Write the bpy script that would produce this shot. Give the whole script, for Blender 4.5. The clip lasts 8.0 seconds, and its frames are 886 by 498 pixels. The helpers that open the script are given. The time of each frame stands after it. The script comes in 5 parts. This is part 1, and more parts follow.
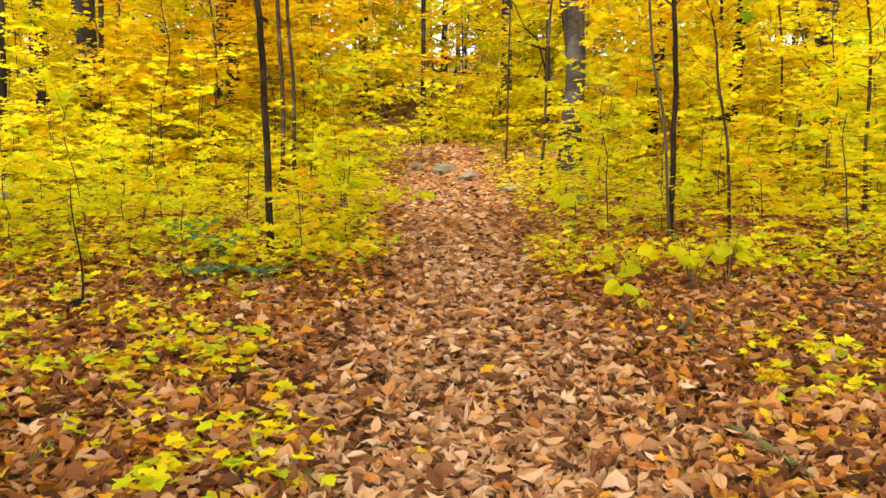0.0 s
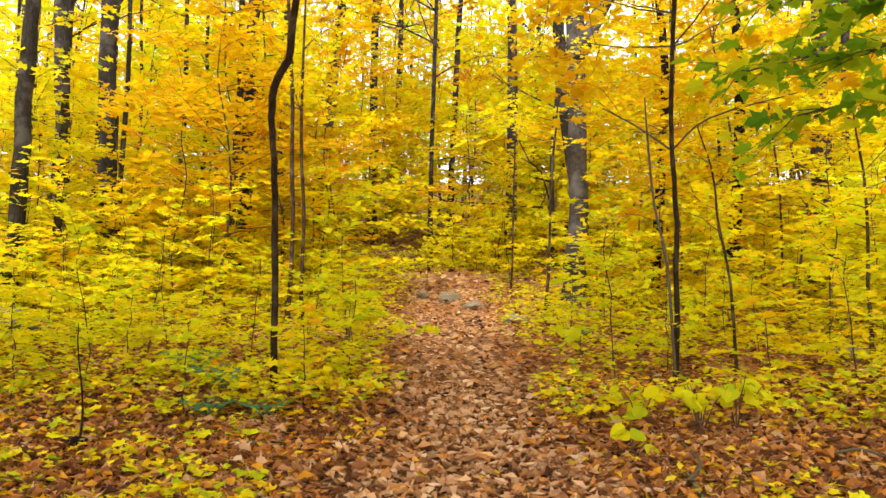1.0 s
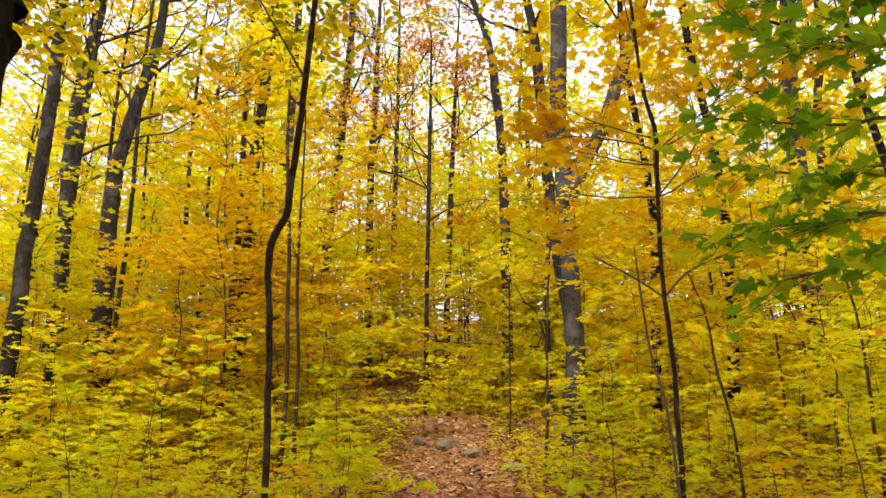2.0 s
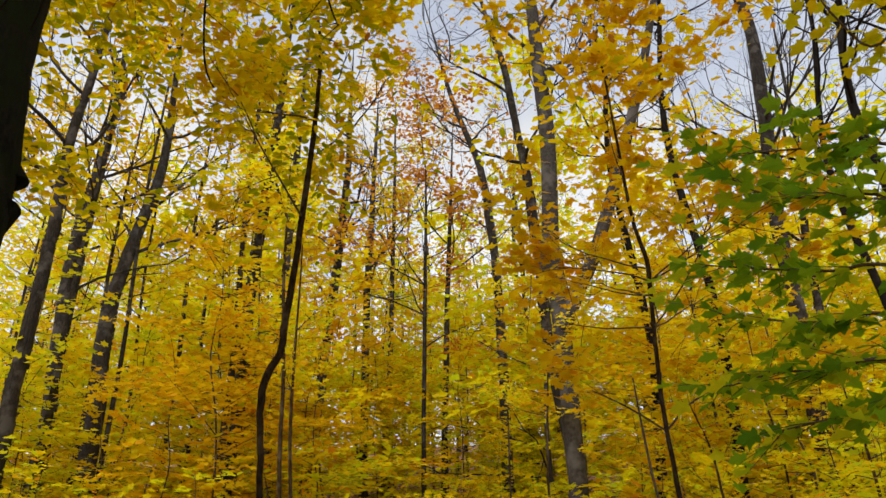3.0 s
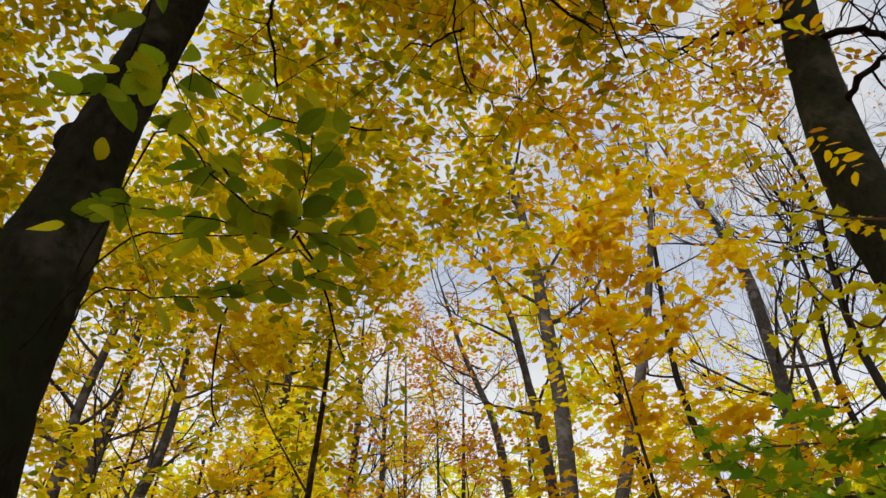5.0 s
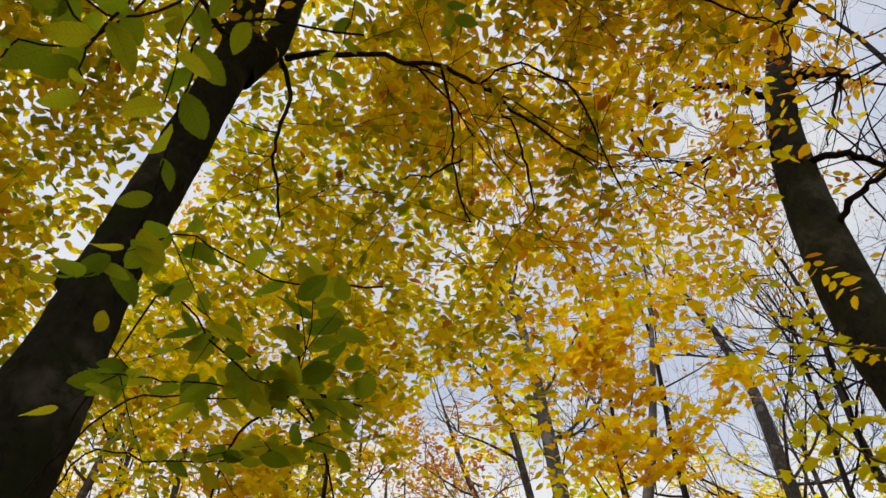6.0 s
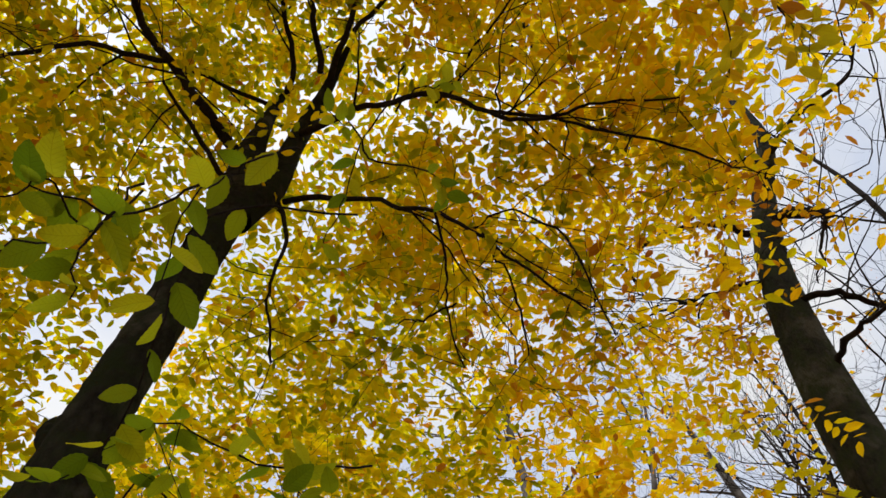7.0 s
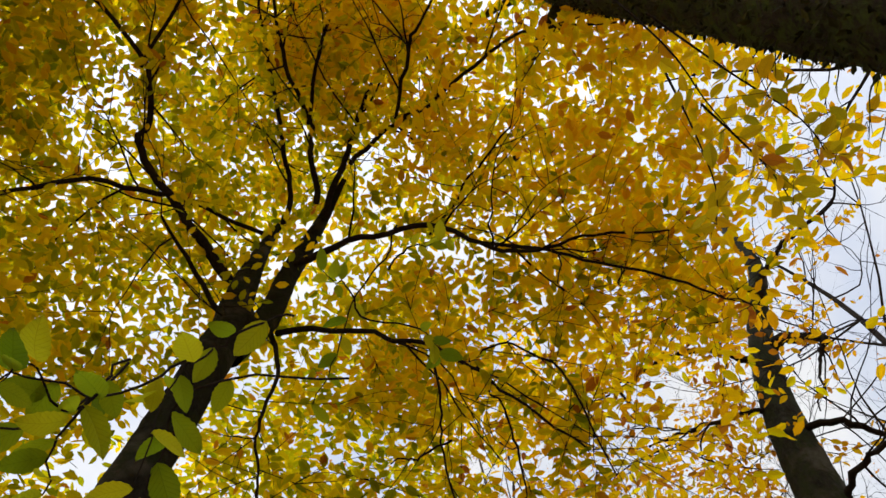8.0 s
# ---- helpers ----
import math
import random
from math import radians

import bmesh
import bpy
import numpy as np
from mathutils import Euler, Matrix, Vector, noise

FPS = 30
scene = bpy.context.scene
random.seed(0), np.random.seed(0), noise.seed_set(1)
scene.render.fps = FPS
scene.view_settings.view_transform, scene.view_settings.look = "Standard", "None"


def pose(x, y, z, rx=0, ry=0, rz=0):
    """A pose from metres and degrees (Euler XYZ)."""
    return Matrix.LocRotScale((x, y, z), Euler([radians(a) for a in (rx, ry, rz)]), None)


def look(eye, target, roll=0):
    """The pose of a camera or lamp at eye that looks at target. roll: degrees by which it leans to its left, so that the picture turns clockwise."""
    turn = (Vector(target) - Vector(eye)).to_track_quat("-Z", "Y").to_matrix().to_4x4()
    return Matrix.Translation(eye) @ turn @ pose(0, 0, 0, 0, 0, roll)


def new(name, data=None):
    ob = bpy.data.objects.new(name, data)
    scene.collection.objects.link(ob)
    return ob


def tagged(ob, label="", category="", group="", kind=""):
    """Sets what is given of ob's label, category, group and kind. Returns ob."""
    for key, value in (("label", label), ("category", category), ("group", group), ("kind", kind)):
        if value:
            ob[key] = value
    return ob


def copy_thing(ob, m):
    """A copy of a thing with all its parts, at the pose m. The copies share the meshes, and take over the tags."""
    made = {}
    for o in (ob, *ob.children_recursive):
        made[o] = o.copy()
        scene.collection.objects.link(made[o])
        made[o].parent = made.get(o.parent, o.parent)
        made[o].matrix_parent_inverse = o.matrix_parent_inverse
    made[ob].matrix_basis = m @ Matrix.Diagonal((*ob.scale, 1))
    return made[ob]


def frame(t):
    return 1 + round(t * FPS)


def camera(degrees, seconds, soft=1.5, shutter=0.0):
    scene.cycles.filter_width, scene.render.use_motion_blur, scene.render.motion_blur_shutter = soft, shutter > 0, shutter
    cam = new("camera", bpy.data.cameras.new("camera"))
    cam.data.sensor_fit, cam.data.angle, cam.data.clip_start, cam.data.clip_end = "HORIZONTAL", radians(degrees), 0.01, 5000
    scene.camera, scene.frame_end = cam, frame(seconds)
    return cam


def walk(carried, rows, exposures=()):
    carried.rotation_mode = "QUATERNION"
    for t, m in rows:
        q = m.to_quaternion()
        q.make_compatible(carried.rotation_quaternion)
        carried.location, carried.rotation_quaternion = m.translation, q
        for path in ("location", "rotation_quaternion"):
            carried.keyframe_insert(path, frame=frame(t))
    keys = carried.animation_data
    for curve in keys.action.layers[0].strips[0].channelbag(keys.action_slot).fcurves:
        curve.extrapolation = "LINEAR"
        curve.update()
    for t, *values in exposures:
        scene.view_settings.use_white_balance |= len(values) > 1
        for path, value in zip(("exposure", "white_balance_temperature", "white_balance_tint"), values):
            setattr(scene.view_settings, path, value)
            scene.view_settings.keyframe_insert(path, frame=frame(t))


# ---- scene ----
cam = camera(62.1, 8.0)
PATH = [
    (0.0, -0.001, 0.025, 1.136, 84.61, 0.10, 0.08),
    (0.5, 0.000, 0.009, 1.192, 89.16, -0.22, 0.28),
    (1.0, 0.005, -0.010, 1.252, 94.08, -0.65, 0.53),
    (1.5, 0.008, -0.027, 1.320, 99.46, -0.12, 0.45),
    (3.0, 0.025, -0.074, 1.505, 113.99, 1.14, 0.35),
    (3.5, 0.034, -0.090, 1.561, 118.59, 1.88, 0.65),
    (4.0, 0.040, -0.121, 1.620, 123.56, 1.80, 0.89),
    (4.5, 0.045, -0.161, 1.674, 128.54, 1.86, 1.53),
    (6.0, 0.050, -0.287, 1.811, 141.11, 2.22, 2.07),
    (6.5, 0.056, -0.338, 1.868, 146.36, 2.36, 2.03),
    (7.0, 0.063, -0.384, 1.896, 150.76, 2.54, 1.81),
    (7.5, 0.068, -0.439, 1.923, 155.30, 2.71, 1.89),
    (8.0, 0.075, -0.477, 1.957, 159.82, 3.03, 1.92),
]
EXPOSURES = [(0.0, 1.96), (0.8, 1.78), (1.6, 1.54), (2.9, 0.57), (4.5, 0.48), (6.0, 0.55), (8.0, 0.78)]
walk(cam, [(t, pose(x, y, z, rx, ry, rz)) for t, x, y, z, rx, ry, rz in PATH], EXPOSURES)

# ---- sky and light: a bright overcast day ----
world = bpy.data.worlds.new("overcast_sky")
scene.world = world
world.use_nodes = True
wn, wl = world.node_tree.nodes, world.node_tree.links
sky = wn.new("ShaderNodeTexSky")
sky.sky_type, sky.sun_disc = "NISHITA", False
sky.sun_elevation, sky.sun_rotation = radians(63), radians(-160)
sky.dust_density, sky.ozone_density, sky.air_density = 2.0, 1.0, 1.0
cloud = wn.new("ShaderNodeHueSaturation")
wl.new(sky.outputs[0], cloud.inputs["Color"])
cloud_map = wn.new("ShaderNodeTexCoord")
cloud_noise = wn.new("ShaderNodeTexNoise")
cloud_noise.inputs["Scale"].default_value, cloud_noise.inputs["Detail"].default_value = 5.0, 5.0
wl.new(cloud_map.outputs["Generated"], cloud_noise.inputs["Vector"])
for low, high, socket in ((0.40, 0.06, "Saturation"), (1.22, 1.34, "Value")):
    cover = wn.new("ShaderNodeMapRange")
    cover.inputs["From Min"].default_value, cover.inputs["From Max"].default_value = 0.38, 0.62
    cover.inputs["To Min"].default_value, cover.inputs["To Max"].default_value = low, high
    wl.new(cloud_noise.outputs["Fac"], cover.inputs["Value"])
    wl.new(cover.outputs[0], cloud.inputs[socket])
wl.new(cloud.outputs[0], wn["Background"].inputs["Color"])
wn["Background"].inputs["Strength"].default_value = 0.15
sun = new("sun", bpy.data.lights.new("sun", "SUN"))
sun.data.energy, sun.data.angle, sun.data.color = 0.55, radians(35), (1.0, 0.97, 0.93)
sun.matrix_world = look((-11, -31, 66), (0, 0, 0))

# ---- materials ----
def nodes_of(name):
    m = bpy.data.materials.new(name)
    m.use_nodes = True
    t = m.node_tree
    return m, t.nodes, t.links, t.nodes["Principled BSDF"], t.nodes["Material Output"]


def ramp(n, l, source, stops, mode="LINEAR"):
    r = n.new("ShaderNodeValToRGB")
    r.color_ramp.interpolation = mode
    e = r.color_ramp.elements
    while len(e) < len(stops):
        e.new(0.5)
    for k, (p, c) in enumerate(stops):
        e[k].position, e[k].color = p, (*c, 1)
    l.new(source, r.inputs[0])
    return r.outputs[0]


def noise_of(n, l, scale, detail=5, rough=0.6, stretch=None):
    tc = n.new("ShaderNodeTexCoord")
    x = n.new("ShaderNodeTexNoise")
    x.inputs["Scale"].default_value, x.inputs["Detail"].default_value, x.inputs["Roughness"].default_value = scale, detail, rough
    if stretch:
        mp = n.new("ShaderNodeMapping")
        mp.inputs["Scale"].default_value = stretch
        l.new(tc.outputs["Object"], mp.inputs[0])
        l.new(mp.outputs[0], x.inputs["Vector"])
    else:
        l.new(tc.outputs["Object"], x.inputs["Vector"])
    return x.outputs["Fac"]


def mixed(n, l, a, b, fac, mode="MIX"):
    m = n.new("ShaderNodeMix")
    m.data_type, m.blend_type = "RGBA", mode
    if isinstance(fac, float):
        m.inputs["Factor"].default_value = fac
    else:
        l.new(fac, m.inputs["Factor"])
    for k, v in ((6, a), (7, b)):
        if isinstance(v, tuple):
            m.inputs[k].default_value = (*v, 1)
        else:
            l.new(v, m.inputs[k])
    return m.outputs[2]


def bumped(n, l, p, height, strength, distance):
    b = n.new("ShaderNodeBump")
    b.inputs["Strength"].default_value, b.inputs["Distance"].default_value = strength, distance
    l.new(height, b.inputs["Height"])
    l.new(b.outputs[0], p.inputs["Normal"])


def leaf_material(name, stops, through_light=0.5, veins=False, spread=0.0, single=False):
    """Thin leaves: colour varies leaf by leaf and a little tree by tree; light shines through."""
    m, n, l, p, out = nodes_of(name)
    g = n.new("ShaderNodeObjectInfo" if single else "ShaderNodeNewGeometry")
    col = ramp(n, l, g.outputs["Random" if single else "Random Per Island"], stops)
    if spread:
        oi = n.new("ShaderNodeObjectInfo")
        hs = n.new("ShaderNodeHueSaturation")
        mr = n.new("ShaderNodeMapRange")
        mr.inputs["To Min"].default_value, mr.inputs["To Max"].default_value = 0.5 - spread, 0.5 + spread * 0.8
        l.new(oi.outputs["Random"], mr.inputs["Value"])
        l.new(mr.outputs[0], hs.inputs["Hue"])
        l.new(col, hs.inputs["Color"])
        col = hs.outputs[0]
    spots = ramp(n, l, noise_of(n, l, 60, 4), [(0.3, (0.78, 0.7, 0.6)), (0.5, (1, 1, 1))])
    col = mixed(n, l, col, spots, 0.25, "MULTIPLY")
    if veins:
        uv = n.new("ShaderNodeUVMap")
        sep = n.new("ShaderNodeSeparateXYZ")
        l.new(uv.outputs[0], sep.inputs[0])

        def calc(op, a, b=None):
            q = n.new("ShaderNodeMath")
            q.operation = op
            for k, v in enumerate((a, b)):
                if v is None:
                    continue
                if isinstance(v, (int, float)):
                    q.inputs[k].default_value = v
                else:
                    l.new(v, q.inputs[k])
            return q.outputs[0]
        side = calc("ABSOLUTE", sep.outputs[1])
        wave = calc("ABSOLUTE", calc("SINE", calc("MULTIPLY", calc("SUBTRACT", sep.outputs[0], calc("MULTIPLY", side, 0.9)), 30.0)))
        line = calc("MINIMUM", wave, calc("MULTIPLY", side, 25.0))
        vein = ramp(n, l, line, [(0.0, (0.62, 0.6, 0.5)), (0.25, (1, 1, 1))])
        col = mixed(n, l, col, vein, 0.7, "MULTIPLY")
        bumped(n, l, p, line, 0.3, 0.002)
    l.new(col, p.inputs["Base Color"])
    p.inputs["Roughness"].default_value = 0.6
    p.inputs["Specular IOR Level"].default_value = 0.06
    tr = n.new("ShaderNodeBsdfTranslucent")
    l.new(col, tr.inputs["Color"])
    mx = n.new("ShaderNodeMixShader")
    mx.inputs[0].default_value = through_light
    l.new(p.outputs[0], mx.inputs[1])
    l.new(tr.outputs[0], mx.inputs[2])
    l.new(mx.outputs[0], out.inputs[0])
    return m


def bark_material(name, dark, light, patch, stretch=(1, 1, 0.25), scale=9.0, relief=0.6, moss=None):
    m, n, l, p, out = nodes_of(name)
    fine = noise_of(n, l, scale * 4, 8, 0.7, stretch)
    big = noise_of(n, l, scale * 0.35, 3)
    col = ramp(n, l, fine, [(0.3, dark), (0.7, light)])
    spot = ramp(n, l, big, [(0.50, (0, 0, 0)), (0.62, (1, 1, 1))])
    col = mixed(n, l, col, patch, spot)
    if moss:
        mm = ramp(n, l, noise_of(n, l, scale * 0.8, 6, 0.75), [(0.45, (0, 0, 0)), (0.6, (1, 1, 1))])
        col = mixed(n, l, col, moss, mm)
    l.new(col, p.inputs["Base Color"])
    p.inputs["Roughness"].default_value = 0.95
    p.inputs["Specular IOR Level"].default_value = 0.06
    bumped(n, l, p, fine, relief, 0.03)
    return m


Y1, Y2, Y3 = (0.81, 0.725, 0.006), (0.86, 0.655, 0.005), (0.58, 0.68, 0.008)
LEAF_YELLOW = leaf_material("yellow_leaves", [(0.0, Y3), (0.3, Y1), (0.65, Y2), (0.9, Y1), (1.0, (0.75, 0.30, 0.010))], 0.60, spread=0.016)
LEAF_LIME = leaf_material("yellow_green_leaves", [(0.0, (0.48, 0.57, 0.010)), (0.4, (0.70, 0.67, 0.010)), (0.8, Y1), (1.0, Y2)], 0.60, spread=0.012)
LEAF_ORANGE = leaf_material("orange_leaves", [(0.000, (0.739, 0.440, 0.004)), (0.500, (0.757, 0.502, 0.004)), (0.900, (0.686, 0.308, 0.005)), (1.000, (0.739, 0.563, 0.005))], 0.52, spread=0.008)
LEAF_GOLD = leaf_material("golden_leaves", [(0.000, (0.739, 0.616, 0.005)), (0.300, (0.757, 0.568, 0.004)), (0.700, (0.739, 0.510, 0.004)), (0.920, (0.704, 0.378, 0.005)), (1.0, Y3)], 0.54, spread=0.012)
LEAF_AMBER = leaf_material("amber_beech_leaves", [(0.000, (0.581, 0.405, 0.004)), (0.400, (0.616, 0.352, 0.004)), (0.800, (0.528, 0.238, 0.005)), (1.000, (0.317, 0.106, 0.013))], 0.72)
LEAF_RUST = leaf_material("rusty_leaves", [(0.0, (0.42, 0.15, 0.02)), (0.5, (0.62, 0.24, 0.02)), (1.0, (0.76, 0.40, 0.02))], 0.5)
LEAF_BEECH = leaf_material("beech_leaves_turning", [(0.0, (0.20, 0.24, 0.003)), (0.3, (0.45, 0.42, 0.003)), (0.65, (0.73, 0.565, 0.003)), (0.95, (0.79, 0.54, 0.003)), (1.0, (0.42, 0.14, 0.009))], 0.85)
LEAF_BEECH_GOLD = leaf_material("beech_leaves_golden", [(0.0, (0.55, 0.50, 0.003)), (0.3, (0.78, 0.60, 0.003)), (0.7, (0.81, 0.54, 0.003)), (0.94, (0.75, 0.40, 0.004)), (1.0, (0.32, 0.10, 0.018))], 0.85)
LEAF_NEAR = leaf_material("green_beech_leaves", [(0.0, (0.12, 0.20, 0.006)), (0.6, (0.28, 0.35, 0.008)), (1.0, (0.46, 0.45, 0.010))], 0.66, veins=True, single=True)
LEAF_NEAR_GOLD = leaf_material("golden_beech_leaves_near", [(0.0, (0.42, 0.40, 0.010)), (0.5, (0.62, 0.48, 0.008)), (0.9, (0.70, 0.44, 0.008)), (1.0, (0.45, 0.16, 0.012))], 0.68, veins=True, single=True)
LEAF_GREEN = leaf_material("green_maple_leaves", [(0.0, (0.11, 0.26, 0.012)), (0.5, (0.28, 0.45, 0.012)), (1.0, (0.66, 0.64, 0.012))], 0.72, single=True)
LEAF_BASSWOOD = leaf_material("broad_yellow_leaves", [(0.0, (0.50, 0.56, 0.012)), (1.0, Y1)], 0.5, veins=True, single=True)
LEAF_SEEDLING = leaf_material("mixed_seedling_leaves", [(0.0, (0.30, 0.42, 0.012)), (0.25, (0.56, 0.60, 0.012)), (0.5, (0.76, 0.69, 0.012)), (0.8, Y2), (1.0, (0.70, 0.32, 0.012))], 0.4)
LEAF_FERN = leaf_material("blue_green_leaves", [(0.0, (0.09, 0.24, 0.12)), (1.0, (0.22, 0.42, 0.20))], 0.4)
LEAF_MOSS = leaf_material("dark_moss", [(0.0, (0.010, 0.010, 0.004)), (0.7, (0.03, 0.032, 0.008)), (1.0, (0.05, 0.05, 0.012))], 0.2)
LITTER = leaf_material("fallen_brown_leaves", [(0.0, (0.07, 0.028, 0.013)), (0.16, (0.24, 0.095, 0.035)), (0.36, (0.50, 0.26, 0.11)), (0.54, (0.66, 0.41, 0.21)), (0.68, (0.56, 0.22, 0.04)), (0.82, (0.70, 0.46, 0.26)), (0.93, (0.74, 0.50, 0.29)), (1.0, (0.70, 0.32, 0.02))], 0.2, veins=True)
LITTER_SIDE = leaf_material("fallen_russet_leaves", [(0.0, (0.05, 0.02, 0.010)), (0.22, (0.20, 0.075, 0.026)), (0.5, (0.42, 0.17, 0.055)), (0.7, (0.56, 0.21, 0.03)), (0.86, (0.62, 0.37, 0.19)), (1.0, (0.70, 0.31, 0.02))], 0.2, veins=True)
LITTER_YELLOW = leaf_material("fallen_yellow_leaves", [(0.0, (0.66, 0.54, 0.02)), (0.4, (0.76, 0.48, 0.02)), (0.7, (0.78, 0.36, 0.02)), (1.0, (0.62, 0.22, 0.02))], 0.25)
BARK_GREY = bark_material("grey_bark", (0.018, 0.015, 0.013), (0.070, 0.060, 0.052), (0.10, 0.09, 0.08))
BARK_DARK = bark_material("dark_bark", (0.012, 0.010, 0.008), (0.056, 0.046, 0.036), (0.085, 0.074, 0.062))
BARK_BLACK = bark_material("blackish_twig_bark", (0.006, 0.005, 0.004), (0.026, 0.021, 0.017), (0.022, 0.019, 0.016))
# backlit shade is put into these colours, far darker than real beech bark
BARK_BEECH_BACKLIT = bark_material("smooth_backlit_beech_bark", (0.004, 0.004, 0.0025), (0.022, 0.020, 0.014), (0.042, 0.040, 0.029), (1, 1, 0.5), 7.0, 0.9, (0.012, 0.016, 0.005))
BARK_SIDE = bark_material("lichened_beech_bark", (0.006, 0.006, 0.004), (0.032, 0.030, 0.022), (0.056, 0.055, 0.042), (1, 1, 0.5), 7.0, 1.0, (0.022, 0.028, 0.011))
BARK_MOSS = bark_material("mossy_bark", (0.010, 0.008, 0.006), (0.045, 0.036, 0.024), (0.03, 0.03, 0.012), (1, 1, 0.3), 12.0, 1.0, (0.045, 0.06, 0.012))
BARK_MAPLE = bark_material("brown_maple_bark", (0.014, 0.008, 0.004), (0.105, 0.066, 0.030), (0.13, 0.094, 0.05), (1, 1, 0.3), 11.0, 0.9)
BARK_STEM = bark_material("dark_sapling_bark", (0.008, 0.005, 0.003), (0.055, 0.036, 0.018), (0.075, 0.054, 0.03), (1, 1, 0.3), 11.0, 0.9)
BARK_PALE = bark_material("pale_beech_bark", (0.026, 0.022, 0.018), (0.090, 0.078, 0.066), (0.118, 0.105, 0.091), (1, 1, 0.7), 5.0, 0.3)
TWIG = bark_material("twig_bark", (0.05, 0.038, 0.022), (0.15, 0.11, 0.06), (0.10, 0.08, 0.05), (1, 1, 1), 20.0, 0.2)
STONE = bark_material("grey_stone", (0.13, 0.105, 0.08), (0.34, 0.28, 0.22), (0.28, 0.21, 0.14), (1, 1, 1), 8.0, 0.7, (0.24, 0.20, 0.10))


def soil_material():
    m, n, l, p, out = nodes_of("leaf_covered_soil")
    tc = n.new("ShaderNodeTexCoord")
    v = n.new("ShaderNodeTexVoronoi")
    v.inputs["Scale"].default_value = 11.0
    l.new(tc.outputs["Object"], v.inputs["Vector"])
    sep = n.new("ShaderNodeSeparateColor")
    l.new(v.outputs["Color"], sep.inputs[0])
    col = ramp(n, l, sep.outputs[0], [(0.0, (0.10, 0.045, 0.02)), (0.4, (0.30, 0.14, 0.06)), (0.75, (0.42, 0.20, 0.085)), (1.0, (0.50, 0.28, 0.05))])
    dirt = ramp(n, l, noise_of(n, l, 2.0, 6), [(0.35, (0.5, 0.45, 0.4)), (0.6, (1, 1, 1))])
    col = mixed(n, l, col, dirt, 0.6, "MULTIPLY")
    l.new(col, p.inputs["Base Color"])
    p.inputs["Roughness"].default_value = 0.9
    bumped(n, l, p, v.outputs["Distance"], 0.8, 0.04)
    return m


SOIL = soil_material()

# ---- mesh helpers ----
def mesh_of(name, verts, faces, material, smooth=False, uvs=None):
    """A mesh from arrays: faces is a list of integer arrays, each of one width."""
    me = bpy.data.meshes.new(name)
    verts = np.asarray(verts, dtype=np.float32)
    faces = [np.asarray(f, dtype=np.int32) for f in faces if len(f)]
    idx = np.concatenate([f.ravel() for f in faces])
    total = np.concatenate([np.full(len(f), f.shape[1], dtype=np.int32) for f in faces])
    me.vertices.add(len(verts))
    me.vertices.foreach_set("co", verts.ravel())
    me.loops.add(len(idx))
    me.loops.foreach_set("vertex_index", idx)
    me.polygons.add(len(total))
    me.polygons.foreach_set("loop_start", np.concatenate([[0], np.cumsum(total)[:-1]]).astype(np.int32))
    me.polygons.foreach_set("use_smooth", np.full(len(total), smooth))
    if uvs is not None:
        layer = me.uv_layers.new(name="UVMap")
        layer.data.foreach_set("uv", np.asarray(uvs, dtype=np.float32)[idx].ravel())
    me.materials.append(material)
    me.update(calc_edges=True)
    return me


def part(name, mesh, parent=None, label="", kind=""):
    ob = new(name, mesh)
    ob.parent = parent
    return tagged(ob, label, kind=kind)


def thing(name, at, label, category, group="", kind=""):
    ob = new(name)
    ob.empty_display_size = 0.1
    ob.location = at
    return tagged(ob, label, category, group, kind)


def unit(v):
    v = np.asarray(v, float)
    return v / (np.linalg.norm(v, axis=-1, keepdims=True) + 1e-9)


def curve(points, per=4):
    """A smooth line through points (rows of any width)."""
    p = np.asarray(points, float)
    p = np.vstack([2 * p[0] - p[1], p, 2 * p[-1] - p[-2]])
    out = []
    for k in range(1, len(p) - 2):
        for u in np.linspace(0, 1, per, endpoint=False):
            a, b, c, d = p[k - 1:k + 3]
            out.append(0.5 * (2 * b + (c - a) * u + (2 * a - 5 * b + 4 * c - d) * u * u + (3 * b - a - 3 * c + d) * u ** 3))
    out.append(p[-2])
    return np.array(out)


